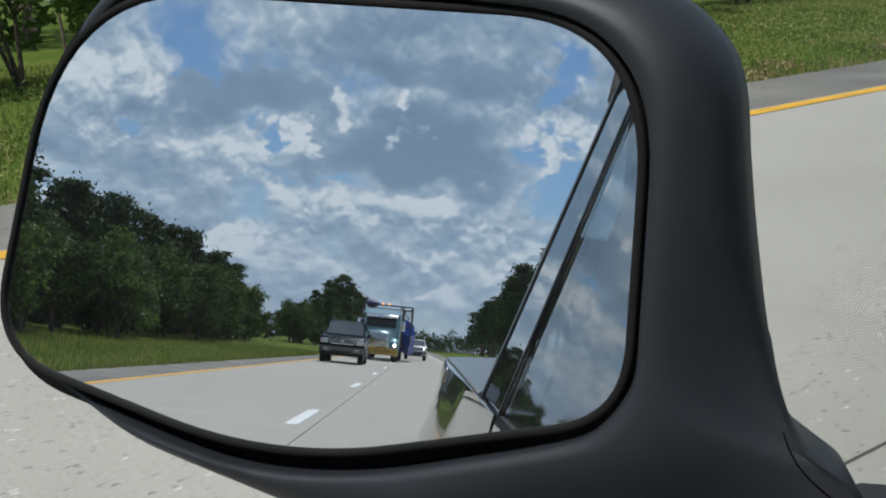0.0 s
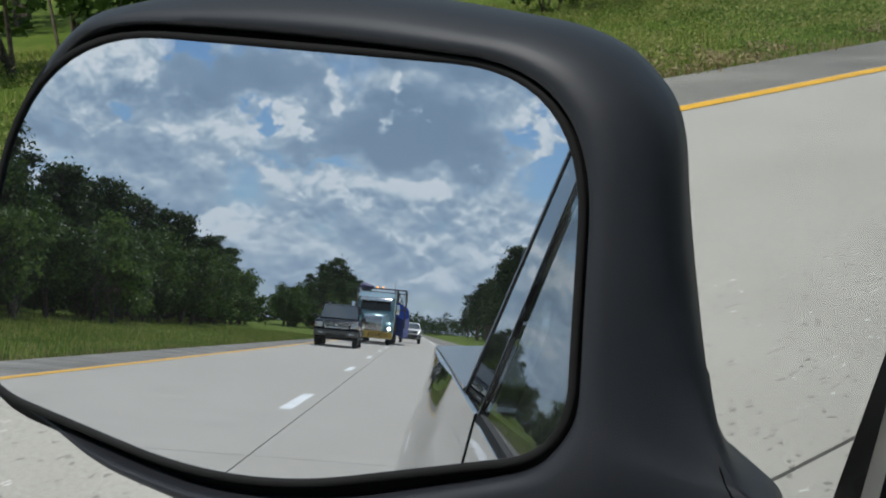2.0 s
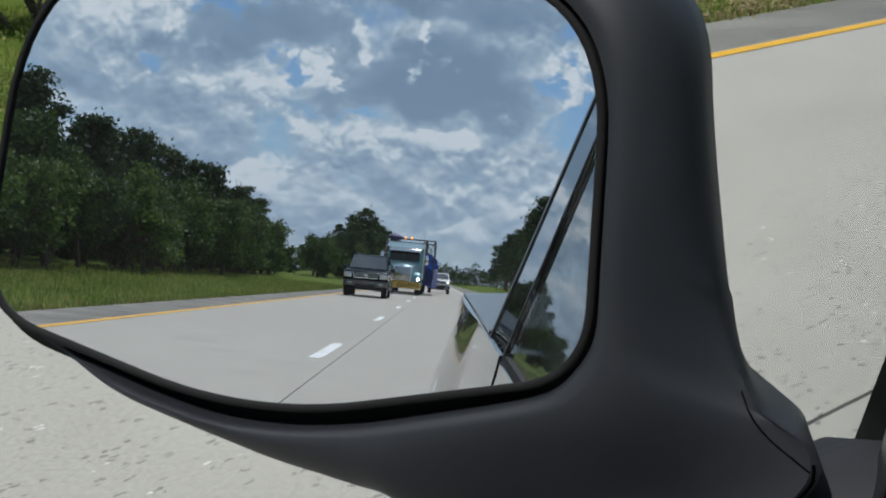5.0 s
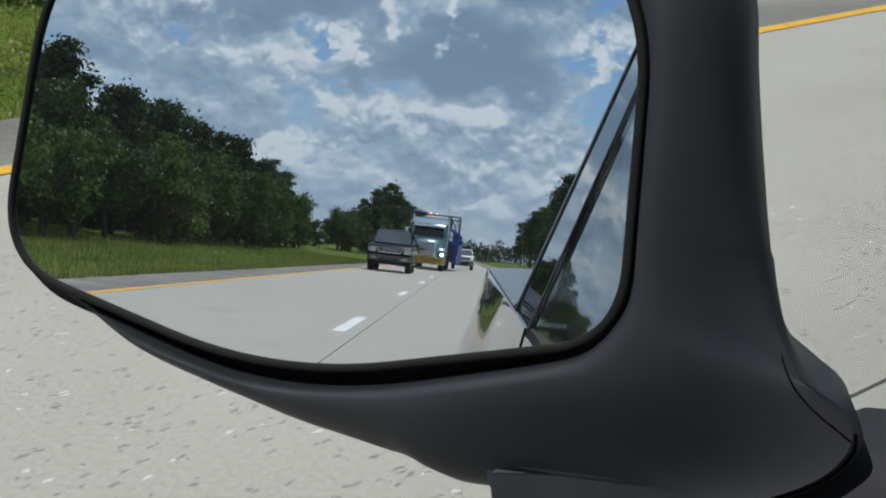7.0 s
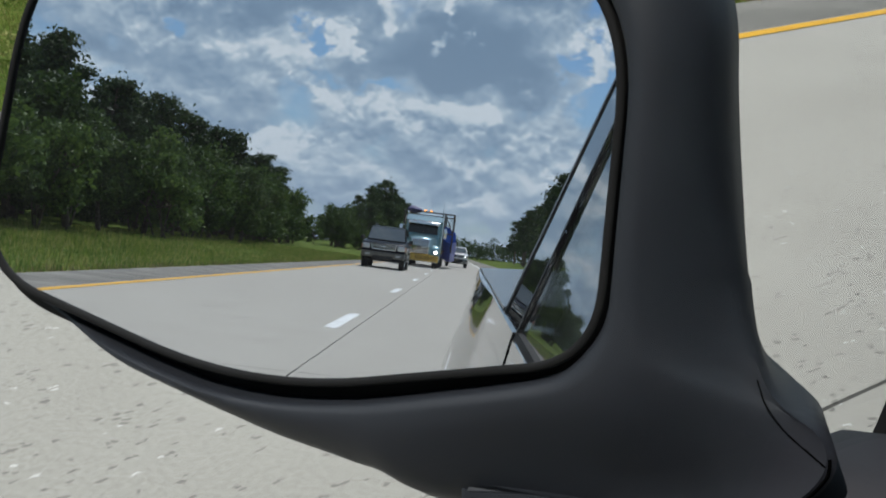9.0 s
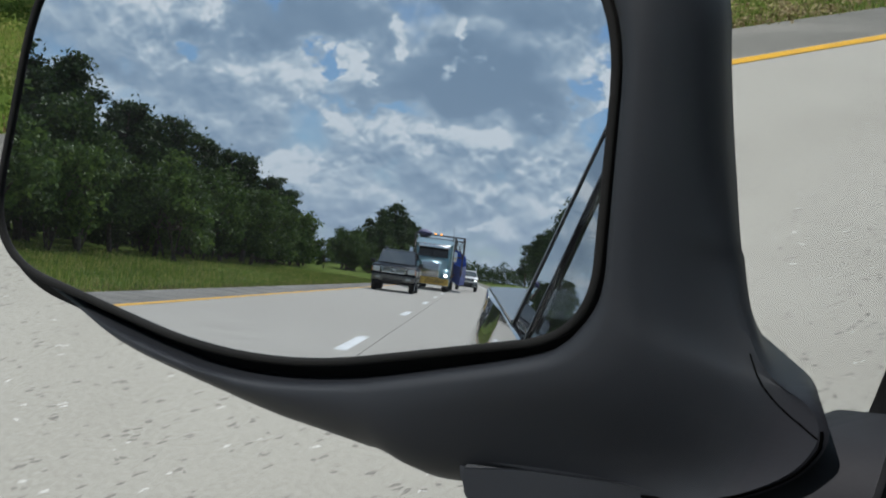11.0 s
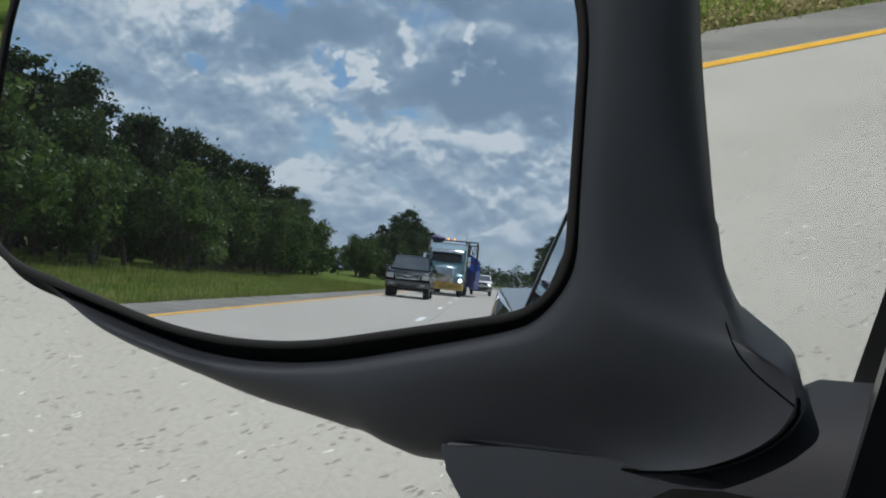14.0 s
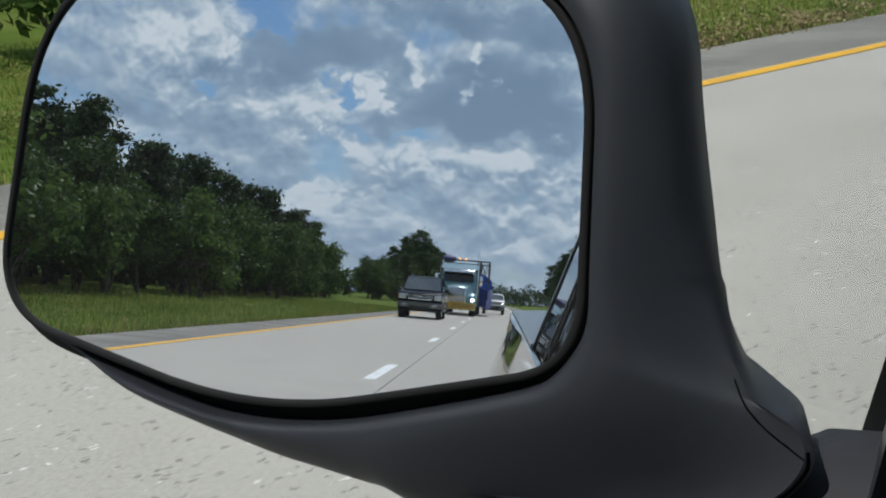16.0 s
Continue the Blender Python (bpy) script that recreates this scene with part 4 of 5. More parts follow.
    bmesh.ops.create_uvsphere(bm, u_segments=16, v_segments=8, radius=1.0, matrix=Matrix.Translation((0, 0.045, 0.97)) @ Matrix.Diagonal((0.10, 0.015, 0.04, 1)))
    part("badge", bm, "chrome", grille)
    bp = part("front_bumper", box((0, 0.03, 0.60), (2 * hw - 0.02, 0.18, 0.26), 0.06), trim, v)
    part("intake", box((0, 0.10, 0.50), (0.9, 0.06, 0.16), 0.03), "trim", bp)
    for s in (-1, 1):
        part("fog_lamp", box((s * 0.68, 0.115, 0.60), (0.22, 0.03, 0.09), 0.012), "lens", bp)
    part("rear_bumper", box((0, -L - 0.03, 0.58), (2 * hw - 0.04, 0.16, 0.24), 0.05), trim, v)
    part("number_plate", box((0, 0.135, 0.62), (0.32, 0.012, 0.15), 0.004), "suv_trim", bp)
    part("underbody", box((0, -L / 2, 0.40), (2 * hw - 0.4, L - 0.5, 0.16), 0.03), "dark_cabin", v)
    v.matrix_world = m
    return v


def build_lorry(m):
    t = thing("lorry", "teal lorry with a yellow oversize load banner on its bumper", "lorry")
    # chassis
    bm = bmesh.new()
    for s in (-1, 1):
        add_box(bm, (s * 0.42, -4.4, 0.85), (0.10, 8.2, 0.26), 0.01)
    part("chassis", bm, "steel", t)
    # bonnet tapering to the grille
    bm = bmesh.new()
    secs = []
    for y, w, z0, z1 in ((-0.18, 0.60, 0.85, 1.72), (-0.30, 0.66, 0.85, 1.80), (-1.2, 0.80, 0.9, 1.92), (-2.1, 0.98, 0.95, 2.05)):
        secs.append([Vector((w * sx * kx, y, z0 + (z1 - z0) * kz)) for sx, kx, kz in ((-1, 1, 0), (-1, 1, 0.75), (-1, 0.92, 0.92), (-1, 0.62, 1.0), (0, 0, 1.04), (1, 0.62, 1.0), (1, 0.92, 0.92), (1, 1, 0.75), (1, 1, 0))])
    add_loft(bm, secs)
    bonnet = part("bonnet", bm, "teal", t, angle=30)
    g = part("grille", box((0, -0.14, 1.26), (1.12, 0.10, 0.98), 0.05), "chrome", t, "chrome upright grille")
    for k in range(10):
        part("grille_bar", box((-0.45 + 0.1 * k, -0.085, 1.26), (0.055, 0.02, 0.88), 0.008), "trim", g)
    bm = bmesh.new()
    bmesh.ops.create_uvsphere(bm, u_segments=14, v_segments=8, radius=1.0, matrix=Matrix.Translation((0, -0.10, 1.78)) @ Matrix.Diagonal((0.12, 0.03, 0.045, 1)))
    part("badge", bm, "chrome", bonnet)
    for s in (-1, 1):
        # rounded front wing
        bm = bmesh.new()
        secs = []
        for k in range(9):
            a = radians(-8 + 196 * k / 8)
            cy, cz = -1.25 + 0.78 * math.cos(a), 0.62 + 0.82 * math.sin(a)
            iy, iz = -1.25 + 0.60 * math.cos(a), 0.62 + 0.62 * math.sin(a)
            secs.append([Vector((s * 0.68, cy, cz)), Vector((s * 0.95, cy + 0.03 * math.cos(a), cz + 0.02)), Vector((s * 1.14, cy, cz - 0.02)), Vector((s * 1.22, cy - 0.06 * math.cos(a), cz - 0.10)), Vector((s * 1.22, iy, iz)), Vector((s * 0.68, iy, iz))])
        add_loft(bm, secs)
        w = part("front_wing", bm, "teal", t, angle=50)
        bm = bmesh.new()
        bmesh.ops.create_uvsphere(bm, u_segments=14, v_segments=10, radius=1.0, matrix=Matrix.Translation((s * 0.98, -0.46, 1.0)) @ Matrix.Diagonal((0.17, 0.10, 0.14, 1)))
        hl = part("headlight", bm, "lens", t)
        bm = bmesh.new()
        bmesh.ops.create_uvsphere(bm, u_segments=10, v_segments=8, radius=0.10, matrix=pose(s * 0.99, -0.39, 1.0))
        part("bulb", bm, "lamp", hl)
    # bumper and banner
    part("front_bumper", box((0, -0.08, 0.55), (2.40, 0.22, 0.38), 0.06), "chrome", t, "polished bumper")
    ban = part("banner", box((0, 0.055, 0.60), (2.42, 0.02, 0.40), 0.004), "banner", t, "yellow banner lettered OVERSIZE LOAD")
    for word, cx, wd in (("OVERSIZE", 0.42, 1.40), ("LOAD", -0.82, 0.72)):
        cu = bpy.data.curves.new("word", "FONT")
        cu.body, cu.size, cu.align_x, cu.align_y, cu.extrude = word, 0.36, "CENTER", "CENTER", 0.004
        tmp = bpy.data.objects.new("word", cu)
        scene.collection.objects.link(tmp)
        me = bpy.data.meshes.new_from_object(tmp.evaluated_get(bpy.context.evaluated_depsgraph_get()))
        bpy.data.objects.remove(tmp)
        me.materials.clear()
        me.materials.append(M["black_ink"])
        xs = [v.co.x for v in me.vertices]
        k = wd / (max(xs) - min(xs))
        for v in me.vertices:
            v.co = Vector((cx - v.co.x * k, 0.072 + v.co.z, 0.60 + v.co.y * 0.95))
        lt = new("word", me)
        lt.parent = ban
        lt["label"] = "bold black capital letters"
    # cab and sleeper
    bm = bmesh.new()
    add_prism(bm, [(-2.05, 0.95), (-2.05, 2.05), (-2.45, 2.80), (-3.7, 2.95), (-3.7, 0.95)], -1.05, 1.05, 0.06)
    cab = part("cab", bm, "teal", t)
    bm = bmesh.new()
    n = Vector((0, 0.88, 0.47)) * 0.03
    add_loft(bm, [[Vector((sx * 0.96, -2.06, 2.10)) + n * k for sx in (-1, 1)] + [Vector((sx * 0.92, -2.40, 2.74)) + n * k for sx in (1, -1)] for k in (0.3, 1.2)])
    part("windscreen", bm, "tinted", cab, "dark split windscreen", smooth=False)
    part("windscreen_post", box((0, 0, 0), (0.05, 0.04, 0.74), 0.01, pose(0, -2.19, 2.43, 27.5, 0, 0)), "trim", cab)
    part("sun_visor", box((0, 0, 0), (2.0, 0.30, 0.05), 0.015, pose(0, -2.28, 2.80, -38, 0, 0)), "chrome", cab, "bright sun visor")
    for k in range(5):
        bm = bmesh.new()
        bmesh.ops.create_uvsphere(bm, u_segments=8, v_segments=6, radius=0.05, matrix=pose(-0.6 + 0.3 * k, -2.50, 2.90))
        part("roof_marker", bm, "amber", cab)
    for s in (-1, 1):
        part("side_window", box((s * 1.055, -2.90, 2.30), (0.015, 0.72, 0.52), 0.004), "tinted", cab, smooth=False)
        bm = bmesh.new()
        add_box(bm, (s * 1.42, -2.15, 2.25), (0.20, 0.10, 0.62), 0.03)
        add_rod(bm, (s * 1.04, -2.2, 2.52), (s * 1.42, -2.17, 2.50), 0.018)
        add_rod(bm, (s * 1.04, -2.2, 2.00), (s * 1.42, -2.17, 2.02), 0.018)
        part("door_mirror", bm, "chrome", cab)
        bm = bmesh.new()
        add_rod(bm, (s * 1.16, -3.85, 0.9), (s * 1.16, -3.85, 3.5), 0.075, seg=12)
        part("exhaust_stack", bm, "chrome", t)
        bm = bmesh.new()
        add_rod(bm, (s * 0.92, -2.5, 0.72), (s * 0.92, -4.6, 0.72), 0.32, seg=18)
        part("fuel_tank", bm, "chrome", t)
        add_wheel(t, s * 1.02, -1.25, 0.52, 0.30, s, rim_mat="chrome")
        for y in (-6.3, -7.6):
            add_wheel(t, s * 0.98, y, 0.52, 0.55, s, rim_mat="chrome")
    bm = bmesh.new()
    add_prism(bm, [(-3.72, 0.95), (-3.72, 2.90), (-2.62, 2.93), (-3.9, 3.30), (-5.6, 3.36), (-5.6, 0.95)], -1.18, 1.18, 0.07)
    part("sleeper", bm, "teal", t, "teal sleeper with a raked roof fairing")
    # load frame with bracing
    fr = bmesh.new()
    x0, x1, z0, z1 = -1.45, 1.85, 1.1, 3.62
    for y in (-6.2, -13.5):
        for a, b in (((x0, z0), (x0, z1)), ((x1, z0), (x1, z1)), ((x0, z1), (x1, z1)), ((1.25, z0), (1.25, z1)), ((-1.0, z0), (-1.0, z1)), ((1.25, z1 - 1.3), (x1, z1 - 1.3))):
            add_rod(fr, (a[0], y, a[1]), (b[0], y, b[1]), 0.05, seg=6)
        add_rod(fr, (1.25, y, z1 - 1.3), (x1, y, z1), 0.03, seg=6)
        add_rod(fr, (1.25, y, z1), (x1, y, z1 - 1.3), 0.03, seg=6)
    for x in (x0, x1):
        for z in (z1, z1 - 1.3):
            add_rod(fr, (x, -6.2, z), (x, -13.5, z), 0.045, seg=6)
        for k in range(3):
            add_rod(fr, (x, -6.2 - 2.43 * k, z1 - 1.3), (x, -6.2 - 2.43 * (k + 1), z1), 0.03, seg=6)
    part("load_frame", fr, "steel", t, "open brown steel frame with cross bracing")
    tr = part("trailer_bed", box((0, -13.0, 1.02), (2.55, 11.5, 0.18), 0.02), "timber", t, "low timber-decked trailer bed")
    for s in (-1, 1):
        for y in (-16.0, -17.2):
            add_wheel(t, s * 1.0, y, 0.46, 0.5, s)
    bm = bmesh.new()
    add_loft(bm, [[Vector((x + 0.02 * math.sin(7 * k), -6.6 - 0.85 * k, z - 0.16 * k + dz)) for x, z, dz in ((1.05, 2.75, 0), (1.45, 2.80, 0), (2.05, 2.45, 0), (2.15, 1.85, 0), (1.8, 1.70, 0), (1.05, 2.0, 0))] for k in range(9)])
    part("tarpaulin", bm, "blue", t, "bright blue tarpaulin sloping off the load", angle=30)
    part("load_beam", box((1.45, -13.0, 1.28), (1.0, 5.5, 0.28), 0.03), "timber", t)
    bm = bmesh.new()
    add_box(bm, (0.2, -10.5, 1.9), (1.9, 6.0, 1.5), 0.12)
    part("load_body", bm, "steel", t, "rusty dark machinery load")
    bm = bmesh.new()
    bmesh.ops.create_icosphere(bm, subdivisions=3, radius=1.0, matrix=Matrix.Translation((-0.85, -6.5, 3.70)) @ Matrix.Diagonal((0.5, 0.7, 0.22, 1)))
    for v in bm.verts:
        v.co += Vector((0, 0, 0.08 * noise.noise(v.co * 3)))
    part("tarpaulin_bundle", bm, "purple", t, "bundled purple tarpaulin")
    for x in (-0.15, 0.25):
        bm = bmesh.new()
        add_rod(bm, (x, -6.2, 3.66), (x, -6.2, 3.76), 0.07, 0.05, 10)
        part("beacon", bm, "amber_lamp", t, "lit amber beacon")
    bm = bmesh.new()
    add_rod(bm, (1.1, -3.8, 2.9), (1.1, -3.9, 4.2), 0.012, seg=5)
    part("aerial", bm, "trim", t)
    t.matrix_world = m
    return t


LANE_L, LANE_R = (X_YELLOW + X_JOINT) / 2, 0.38
build_suv("suv", "dark navy sport utility vehicle with beige lower trim", pose(LANE_L - 0.40, -50.0, 0), "suv_paint", "suv_trim")
build_lorry(pose(LANE_L + 0.50, -70.0, 0))
build_suv("suv", "white sport utility vehicle with headlights on", pose(LANE_R - 0.70, -96.0, 0), "white_car", "trim", L=4.5, hw=0.92, H=1.78, lit=True)
build_suv("suv", "white pickup-like vehicle behind the lorry", pose(LANE_L + 0.5, -150.0, 0), "white_car", "trim", L=5.2, hw=0.98, H=1.85, lit=True)


# ---- plants ----
def leaves_mesh(name, centres, sizes, mat, rng, stretch=1.0, droop=0.0):
    """Many small leaf clumps, each a bent four-point blade."""
    n = len(centres)
    C = np.asarray(centres, dtype=np.float64)
    S = np.asarray(sizes)[:, None]
    a = rng.normal(size=(n, 3))
    a[:, 2] -= droop
    a /= np.linalg.norm(a, axis=1, keepdims=True)
    b = rng.normal(size=(n, 3))
    b -= a * np.sum(a * b, axis=1, keepdims=True)
    b /= np.linalg.norm(b, axis=1, keepdims=True)
    c = np.cross(a, b)
    V = np.empty((n, 4, 3))
    V[:, 0] = C - a * S * stretch
    V[:, 1] = C + b * S * 0.55 + c * S * 0.15
    V[:, 2] = C + a * S * stretch
    V[:, 3] = C - b * S * 0.55 + c * S * 0.15
    me = bpy.data.meshes.new(name)
    idx = np.arange(n)[:, None] * 4
    tri = np.concatenate([idx + np.array([0, 1, 2]), idx + np.array([0, 2, 3])], axis=1).reshape(-1, 3)
    me.from_pydata(V.reshape(-1, 3).tolist(), [], tri.tolist())
    me.materials.append(M[mat])
    return me


def build_tree(name, label, h, spread, kind, seed, n_leaf):
    """A tree: tapered trunk with limbs, and a crown of leaf clumps with gaps."""
    rng = np.random.default_rng(seed)
    t = thing(name, label, "tree" if name != "shrub" else "shrub")
    bm = bmesh.new()
    cent, size = [], []
    if kind == "pine":
        top = Vector((rng.normal() * 0.2, rng.normal() * 0.2, h))
        add_rod(bm, (0, 0, -0.1), top * 0.55, 0.16, 0.11, 8)
        add_rod(bm, top * 0.55, top, 0.11, 0.03, 7)
        nb = 46
        for k in range(nb):
            s = 0.30 + 0.70 * (k / nb)
            if rng.random() < 0.12:
                continue
            p = top * s
            a = rng.random() * 2 * math.pi
            ln = spread * (1.05 - s) ** 0.55 * (0.55 + 0.6 * rng.random()) + 0.25
            e = p + Vector((math.cos(a) * ln, math.sin(a) * ln, ln * (0.10 + 0.35 * (s - 0.3)) + 0.1))
            add_rod(bm, p, e, 0.035, 0.012, 5)
            m = int(n_leaf / nb)
            for _ in range(3):
                q = p.lerp(e, 0.55 + 0.45 * rng.random())
                r = 0.42 + 0.25 * rng.random()
                for _ in range(m // 3):
                    d = rng.normal(size=3) * np.array([r, r, r * 0.55]) * 0.62
                    cent.append((q.x + d[0], q.y + d[1], q.z + d[2]))
                    size.append(0.11 + 0.08 * rng.random())
        mat = "needle"
    else:
        stems = 1 if kind == "broad" else 4
        tips = []
        for st in range(stems):
            base = Vector((rng.normal() * 0.12 * (stems > 1), rng.normal() * 0.12 * (stems > 1), -0.1))
            lean = Vector((rng.normal() * 0.10 + (stems > 1) * rng.normal() * 0.22, rng.normal() * 0.10 + (stems > 1) * rng.normal() * 0.22, 1))
            fork = base + lean * h * (0.28 if stems == 1 else 0.30)
            add_rod(bm, base, fork, (0.18 if stems == 1 else 0.06) * h / 7, (0.12 if stems == 1 else 0.045) * h / 7, 7)
            for k in range(13 if stems == 1 else 5):
                a = rng.random() * 2 * math.pi
                r = spread * (0.35 + 0.65 * rng.random())
                e = Vector((fork.x + math.cos(a) * r, fork.y + math.sin(a) * r, h * (0.16 + 0.80 * rng.random() * (1.15 - 0.5 * r / spread))))
                mid = fork.lerp(e, 0.5) + Vector((0, 0, 0.12 * h * rng.random()))
                add_rod(bm, fork, mid, 0.06 * h / 7, 0.04 * h / 7, 5)
                add_rod(bm, mid, e, 0.04 * h / 7, 0.012, 5)
                tips += [e, mid.lerp(e, 0.5)]
        m = n_leaf // len(tips)
        for e in tips:
            R = h * 0.085 * (0.7 + 0.7 * rng.random())
            for _ in range(m):
                d = rng.normal(size=3)
                d *= (rng.random() ** 0.45) / np.linalg.norm(d) * R * 1.35
                cent.append((e.x + d[0] * 1.15, e.y + d[1] * 1.15, max(0.15, e.z + d[2] * 0.8)))
                size.append((0.10 + 0.085 * rng.random()) * (h / 7) ** 0.5)
        mat = "leaf" if kind == "broad" else "shrub"
    part("trunk", bm, "bark", t)
    me = leaves_mesh("crown", cent, size, mat, rng, 1.25 if kind == "pine" else 1.0, 0.2)
    cr = new("crown", me)
    cr.parent = t
    return t


def plant_all():
    rng = np.random.default_rng(7)
    kinds = {}
    kinds["pine"] = [build_tree("pine_tree", "tall dark green pine tree in the median wood", 10.0, 2.3, "pine", 20 + k, 4200) for k in range(4)]
    kinds["broad"] = [build_tree("broadleaf_tree", "dense green broadleaf tree at the wood's edge", 7.0, 2.7, "broad", 40 + k, 5200) for k in range(4)]
    kinds["shrub"] = [build_tree("shrub", "loose green shrub with several thin stems", 4.0, 1.5, "shrub", 60 + k, 3000) for k in range(4)]
    used = {k: [False] * 4 for k in kinds}
    base_h = {"pine": 10.0, "broad": 7.0, "shrub": 4.0}

    def put(kind, x, y, h, group):
        k = int(rng.integers(0, 4))
        src = kinds[kind][k]
        s = h / base_h[kind]
        m = Matrix.LocRotScale((x, y, ground_z(x) - 0.05), Euler((0, 0, rng.random() * 6.28)), None)
        if not used[kind][k]:
            used[kind][k] = True
            ob = src
        else:
            ob = copy_thing(src, m)
        wide = 1.0 + 0.25 * (rng.random() - 0.3)
        ob.matrix_world = m @ Matrix.Diagonal((s * wide, s * wide, s, 1))
        ob["group"] = group
        return ob

    # front edge of the median wood
    y = -25.0
    while y > -112:
        x = -13.2 - 0.035 * (-25 - y) + rng.normal() * 0.7
        put("broad" if rng.random() < 0.45 else "shrub", x, y, 4.2 + 1.3 * rng.random(), "trees at the wood's edge")
        y -= 2.0 + 1.2 * rng.random()
    y = -30.0
    while y > -118:
        put("broad", -17.5 - 0.03 * (-25 - y) + rng.normal() * 0.9, y, 5.6 + 1.6 * rng.random(), "trees in the median wood")
        y -= 3.6 + 1.5 * rng.random()
    y = -38.0
    while y > -135:
        f = (y + 38) / -97
        put("pine", -23.0 + rng.normal() * 1.8, y, 8.1 + 0.9 * rng.random() - 1.6 * max(0.0, f - 0.6), "pines in the median wood")
        y -= 2.6 + 1.4 * rng.random()
    y = -24.0
    while y > -130:
        put("shrub", -16.0 - 8 * rng.random(), y, 2.4 + 1.2 * rng.random(), "undergrowth of the median wood")
        y -= 1.8 + 1.2 * rng.random()
    # clump farther back beside the road, and the woods on both sides beyond
    y = -138.0
    while y > -420:
        h = float(np.interp(-y, [138, 165, 200, 300, 420], [5.0, 7.0, 8.6, 10.5, 11.5])) * (0.82 + 0.3 * rng.random())
        put("pine" if rng.random() < 0.55 and y < -165 else "broad", -13.8 - 3.5 * rng.random(), y, h, "far tree clump")
        put("shrub", -12.6 - 2.0 * rng.random(), y - 3, 0.35 * h + 0.6, "far tree clump")
        y -= 3.4 + 0.025 * (-138 - y) + 2 * rng.random()
    for k in range(26):
        put("pine", 15.5 + 5 * rng.random() + 0.2 * k, -110 - 13 * k, 14 + 4 * rng.random(), "pines beyond the outer verge")
    for k in range(14):
        put("pine", -17 - 6 * rng.random(), -250 - 22 * k, 13 + 4 * rng.random(), "far tree clump")
    # by the roadside abreast of the car
    for x, y, h in ((-12.3, 3.8, 3.1), (-15.2, 5.5, 3.0), (-13.2, 6.6, 3.0), (-13.0, 9.3, 2.6), (-12.6, 11.7, 1.9), (-13.0, 14.6, 2.3), (-13.8, 17.5, 2.6), (-14.0, 1.4, 3.2), (-13.4, -0.9, 3.4)):
        put("shrub", x, y, h, "roadside shrubs")
    for x, y in ((-20, 6.5), (-21, 11), (-22, 17)):
        put("broad", x, y, 6.5, "roadside trees")


def ground_z(x):
    xs = [-300, -120, -70, -58, -48, -40, -30, -22, -16, -12, -9, -6.2, 6, 10, 14, 20, 30, 60]
    zs = [1.4, 1.2, 1.0, 0.75, 0.70, 0.62, 0.50, 0.32, 0.18, 0.08, 0.02, -0.03, -0.04, -0.3, -0.3, 0.2, 0.8, 1.4]
    return float(np.interp(x, xs, zs))


def grass_field(name, label, n, x0, x1, y0, y1, h0, h1, w, seed, mat="grass"):
    rng = np.random.default_rng(seed)
    x = x1 - (x1 - x0) * rng.random(n) ** 1.15
    y = y0 + (y1 - y0) * rng.random(n)
    z = np.interp(x, [-22, -16, -12, -9, -7.2, -6.2], [0.32, 0.18, 0.08, 0.02, 0.0, -0.03]) - 0.03
    pt = np.array([noise.noise((a * 0.5, b * 0.5, 0.0)) for a, b in zip(x, y)])
    h = h0 + (h1 - h0) * rng.random(n) ** 2 * (1 + 0.9 * pt)
    a = rng.random(n) * 2 * math.pi
    lx, ly = np.cos(a) * h * 0.35, np.sin(a) * h * 0.35
    wx, wy = -np.sin(a) * w, np.cos(a) * w
    V = np.empty((n, 3, 3))
    V[:, 0] = np.stack([x - wx, y - wy, z], 1)
    V[:, 1] = np.stack([x + wx, y + wy, z], 1)
    V[:, 2] = np.stack([x + lx, y + ly, z + h], 1)
    me = bpy.data.meshes.new(name)
    me.from_pydata(V.reshape(-1, 3).tolist(), [], np.arange(n * 3).reshape(-1, 3).tolist())
    me.materials.append(M[mat])
    tagged(new(name, me), label, "grass", kind="stuff")


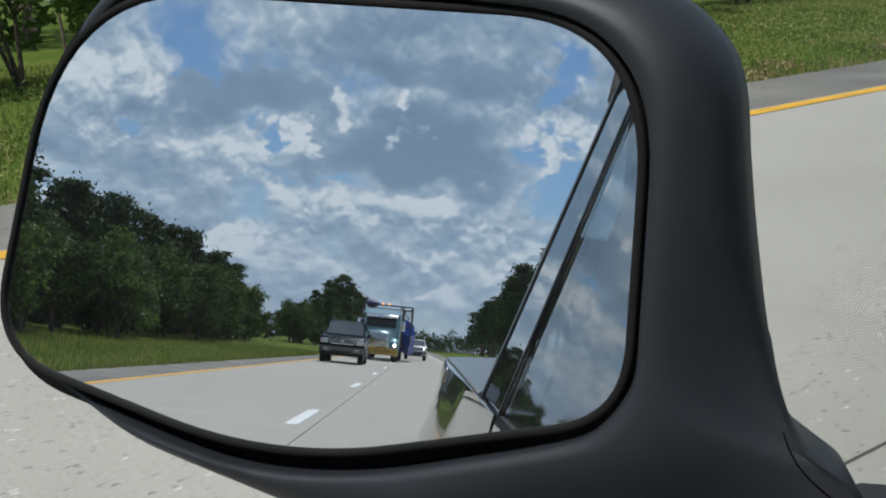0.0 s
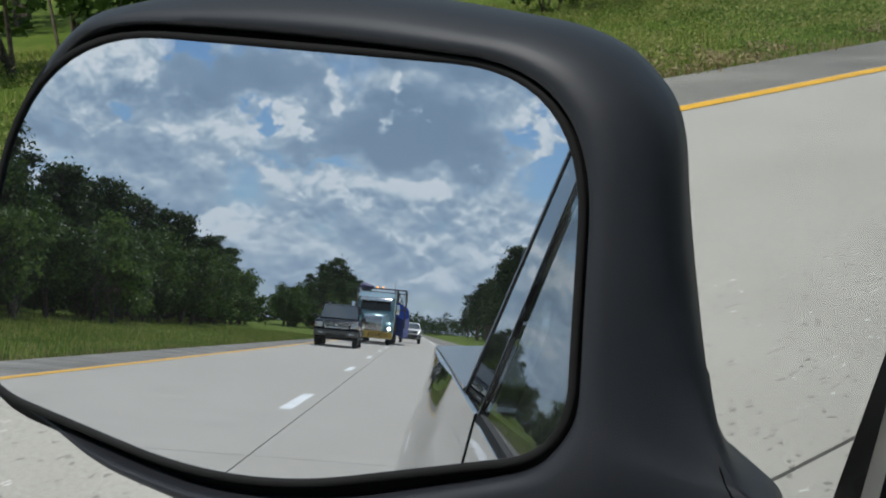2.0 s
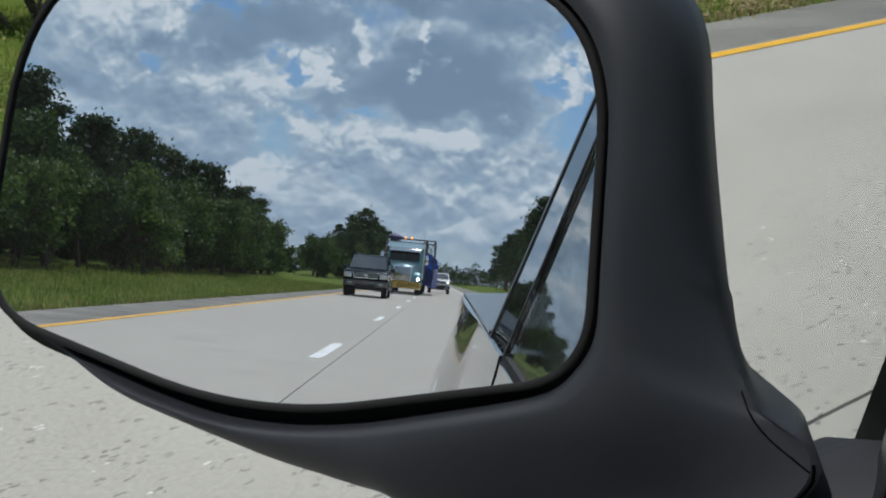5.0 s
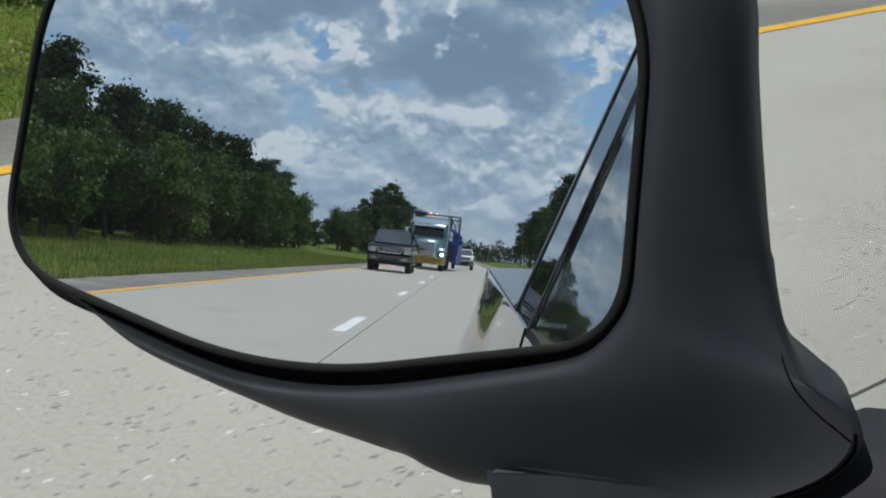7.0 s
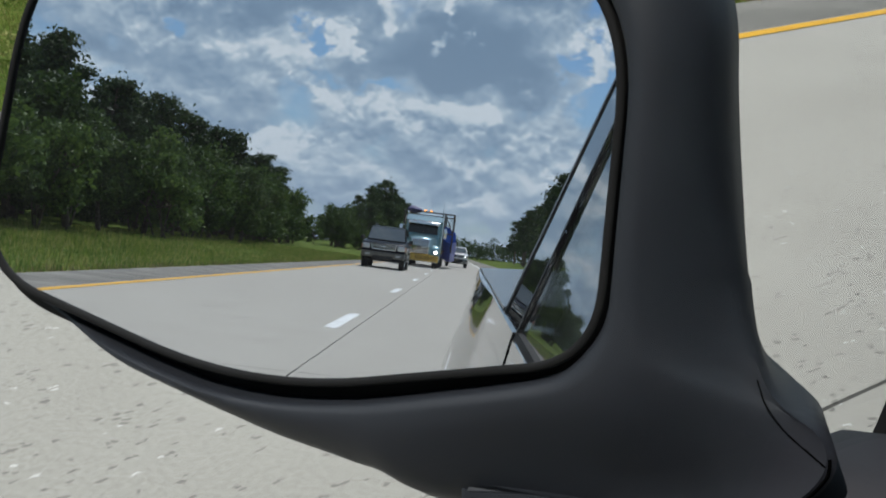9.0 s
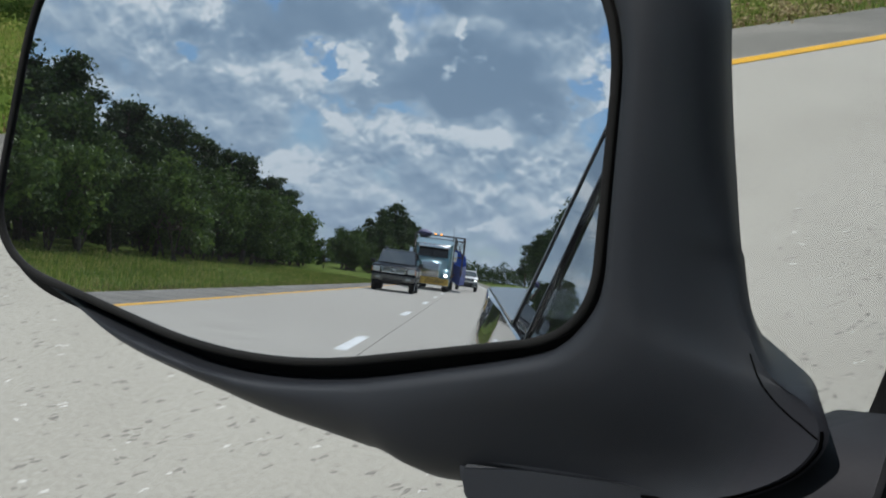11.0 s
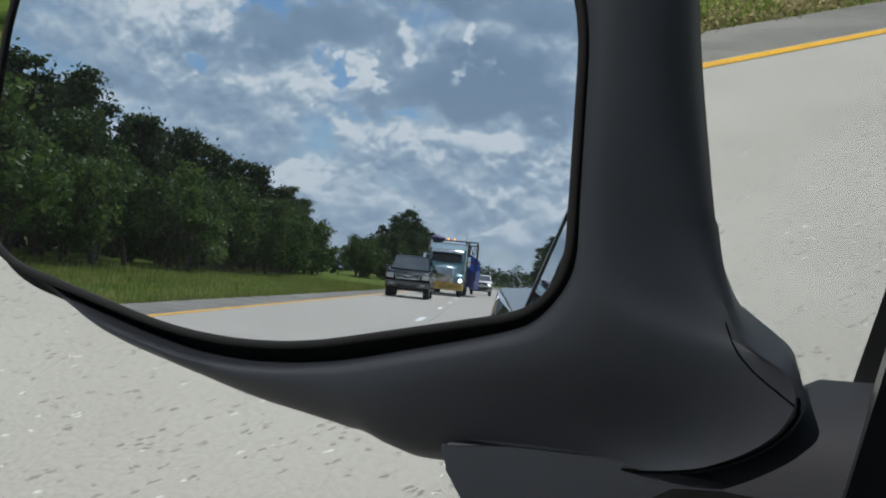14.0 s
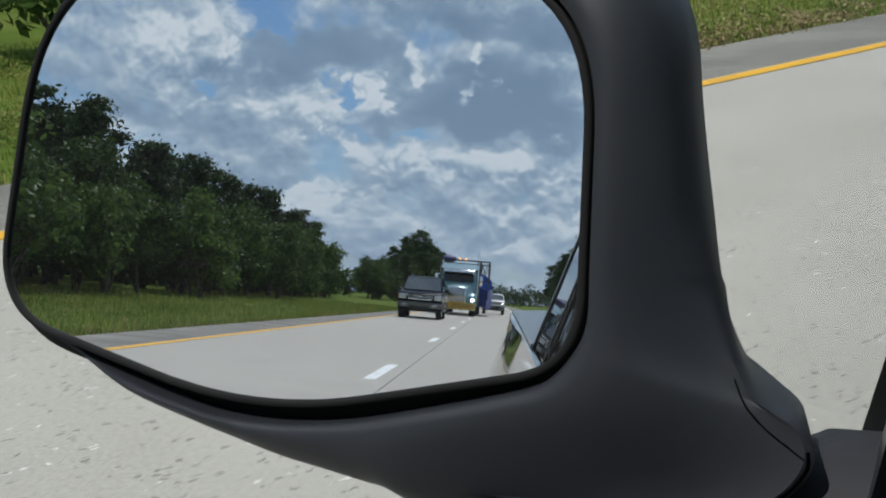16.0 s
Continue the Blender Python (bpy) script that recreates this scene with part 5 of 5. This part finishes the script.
def far_woods(name, label, n, x0, x1, y0, y1, h, seed, leaf=0.45):
    """A distant wood as one mass of leaf clumps with an uneven top."""
    rng = np.random.default_rng(seed)
    x, y = x0 + (x1 - x0) * rng.random(n), y0 + (y1 - y0) * rng.random(n)
    top = np.array([h * (0.72 + 0.55 * noise.noise((a * 0.12, b * 0.10, 3.0)) + 0.22 * noise.noise((a * 0.5, b * 0.4, 9.0))) for a, b in zip(x, y)])
    z = np.array([ground_z(a) for a in x]) + top * rng.random(n) ** 0.7
    me = leaves_mesh(name, np.stack([x, y, z], 1), leaf * (1.0 + 1.1 * rng.random(n)), "needle", rng)
    tagged(new(name, me), label, "wood", kind="stuff")


plant_all()
far_woods("far_woods", "dark green wood beyond the opposite carriageway", 42000, -85, -62, -420, 40, 9.0, 11)
far_woods("far_woods", "dark green wood closing the far end of the road", 16000, -70, 90, -760, -700, 13.0, 12)
far_woods("undergrowth", "dark green undergrowth filling the median wood", 30000, -29, -20.5, -135, -27, 6.2, 13, 0.16)
grass_field("grass", "rough green and straw-coloured grass beside the shoulder", 150000, -15.0, -6.2, 0.0, 20.0, 0.03, 0.13, 0.007, 3)
grass_field("grass", "mown green grass of the median", 90000, -17.0, -6.2, -85.0, 0.0, 0.05, 0.22, 0.016, 4)
grass_field("dry_grass", "brown dry grass fringe along the shoulder edge", 26000, -6.75, -6.14, -60.0, 20.0, 0.02, 0.10, 0.010, 5, "straw")


def weeds(name, label, clumps, x0, x1, y0, y1, seed, mat):
    """Low leafy weeds in soft clumps of uneven size."""
    rng = np.random.default_rng(seed)
    cent, size = [], []
    while clumps > 0:
        cx, cy = x1 - (x1 - x0) * rng.random() ** 1.4, y0 + (y1 - y0) * rng.random()
        if noise.noise((cx * 0.45, cy * 0.35, 4.0)) < -0.15 + 0.4 * (rng.random() - 0.5):
            continue
        clumps -= 1
        r, h = 0.08 + 0.16 * rng.random(), 0.06 + 0.16 * rng.random() ** 2
        for _ in range(44):
            d = rng.normal(size=2) * r * 0.6
            k = math.exp(-(d @ d) / (r * r))
            cent.append((cx + d[0], cy + d[1], ground_z(cx) + h * k * (0.4 + 0.6 * rng.random())))
            size.append(0.012 + 0.014 * rng.random())
    tagged(new(name, leaves_mesh(name, cent, size, mat, rng)), label, "weeds", kind="stuff")


weeds("weeds", "soft green clumps of leafy weeds in the verge grass", 2000, -13.0, -6.5, 0.5, 19.0, 21, "weed")
weeds("weeds", "straw-brown withered weeds along the shoulder edge", 260, -7.0, -6.25, 0.5, 19.0, 22, "straw")
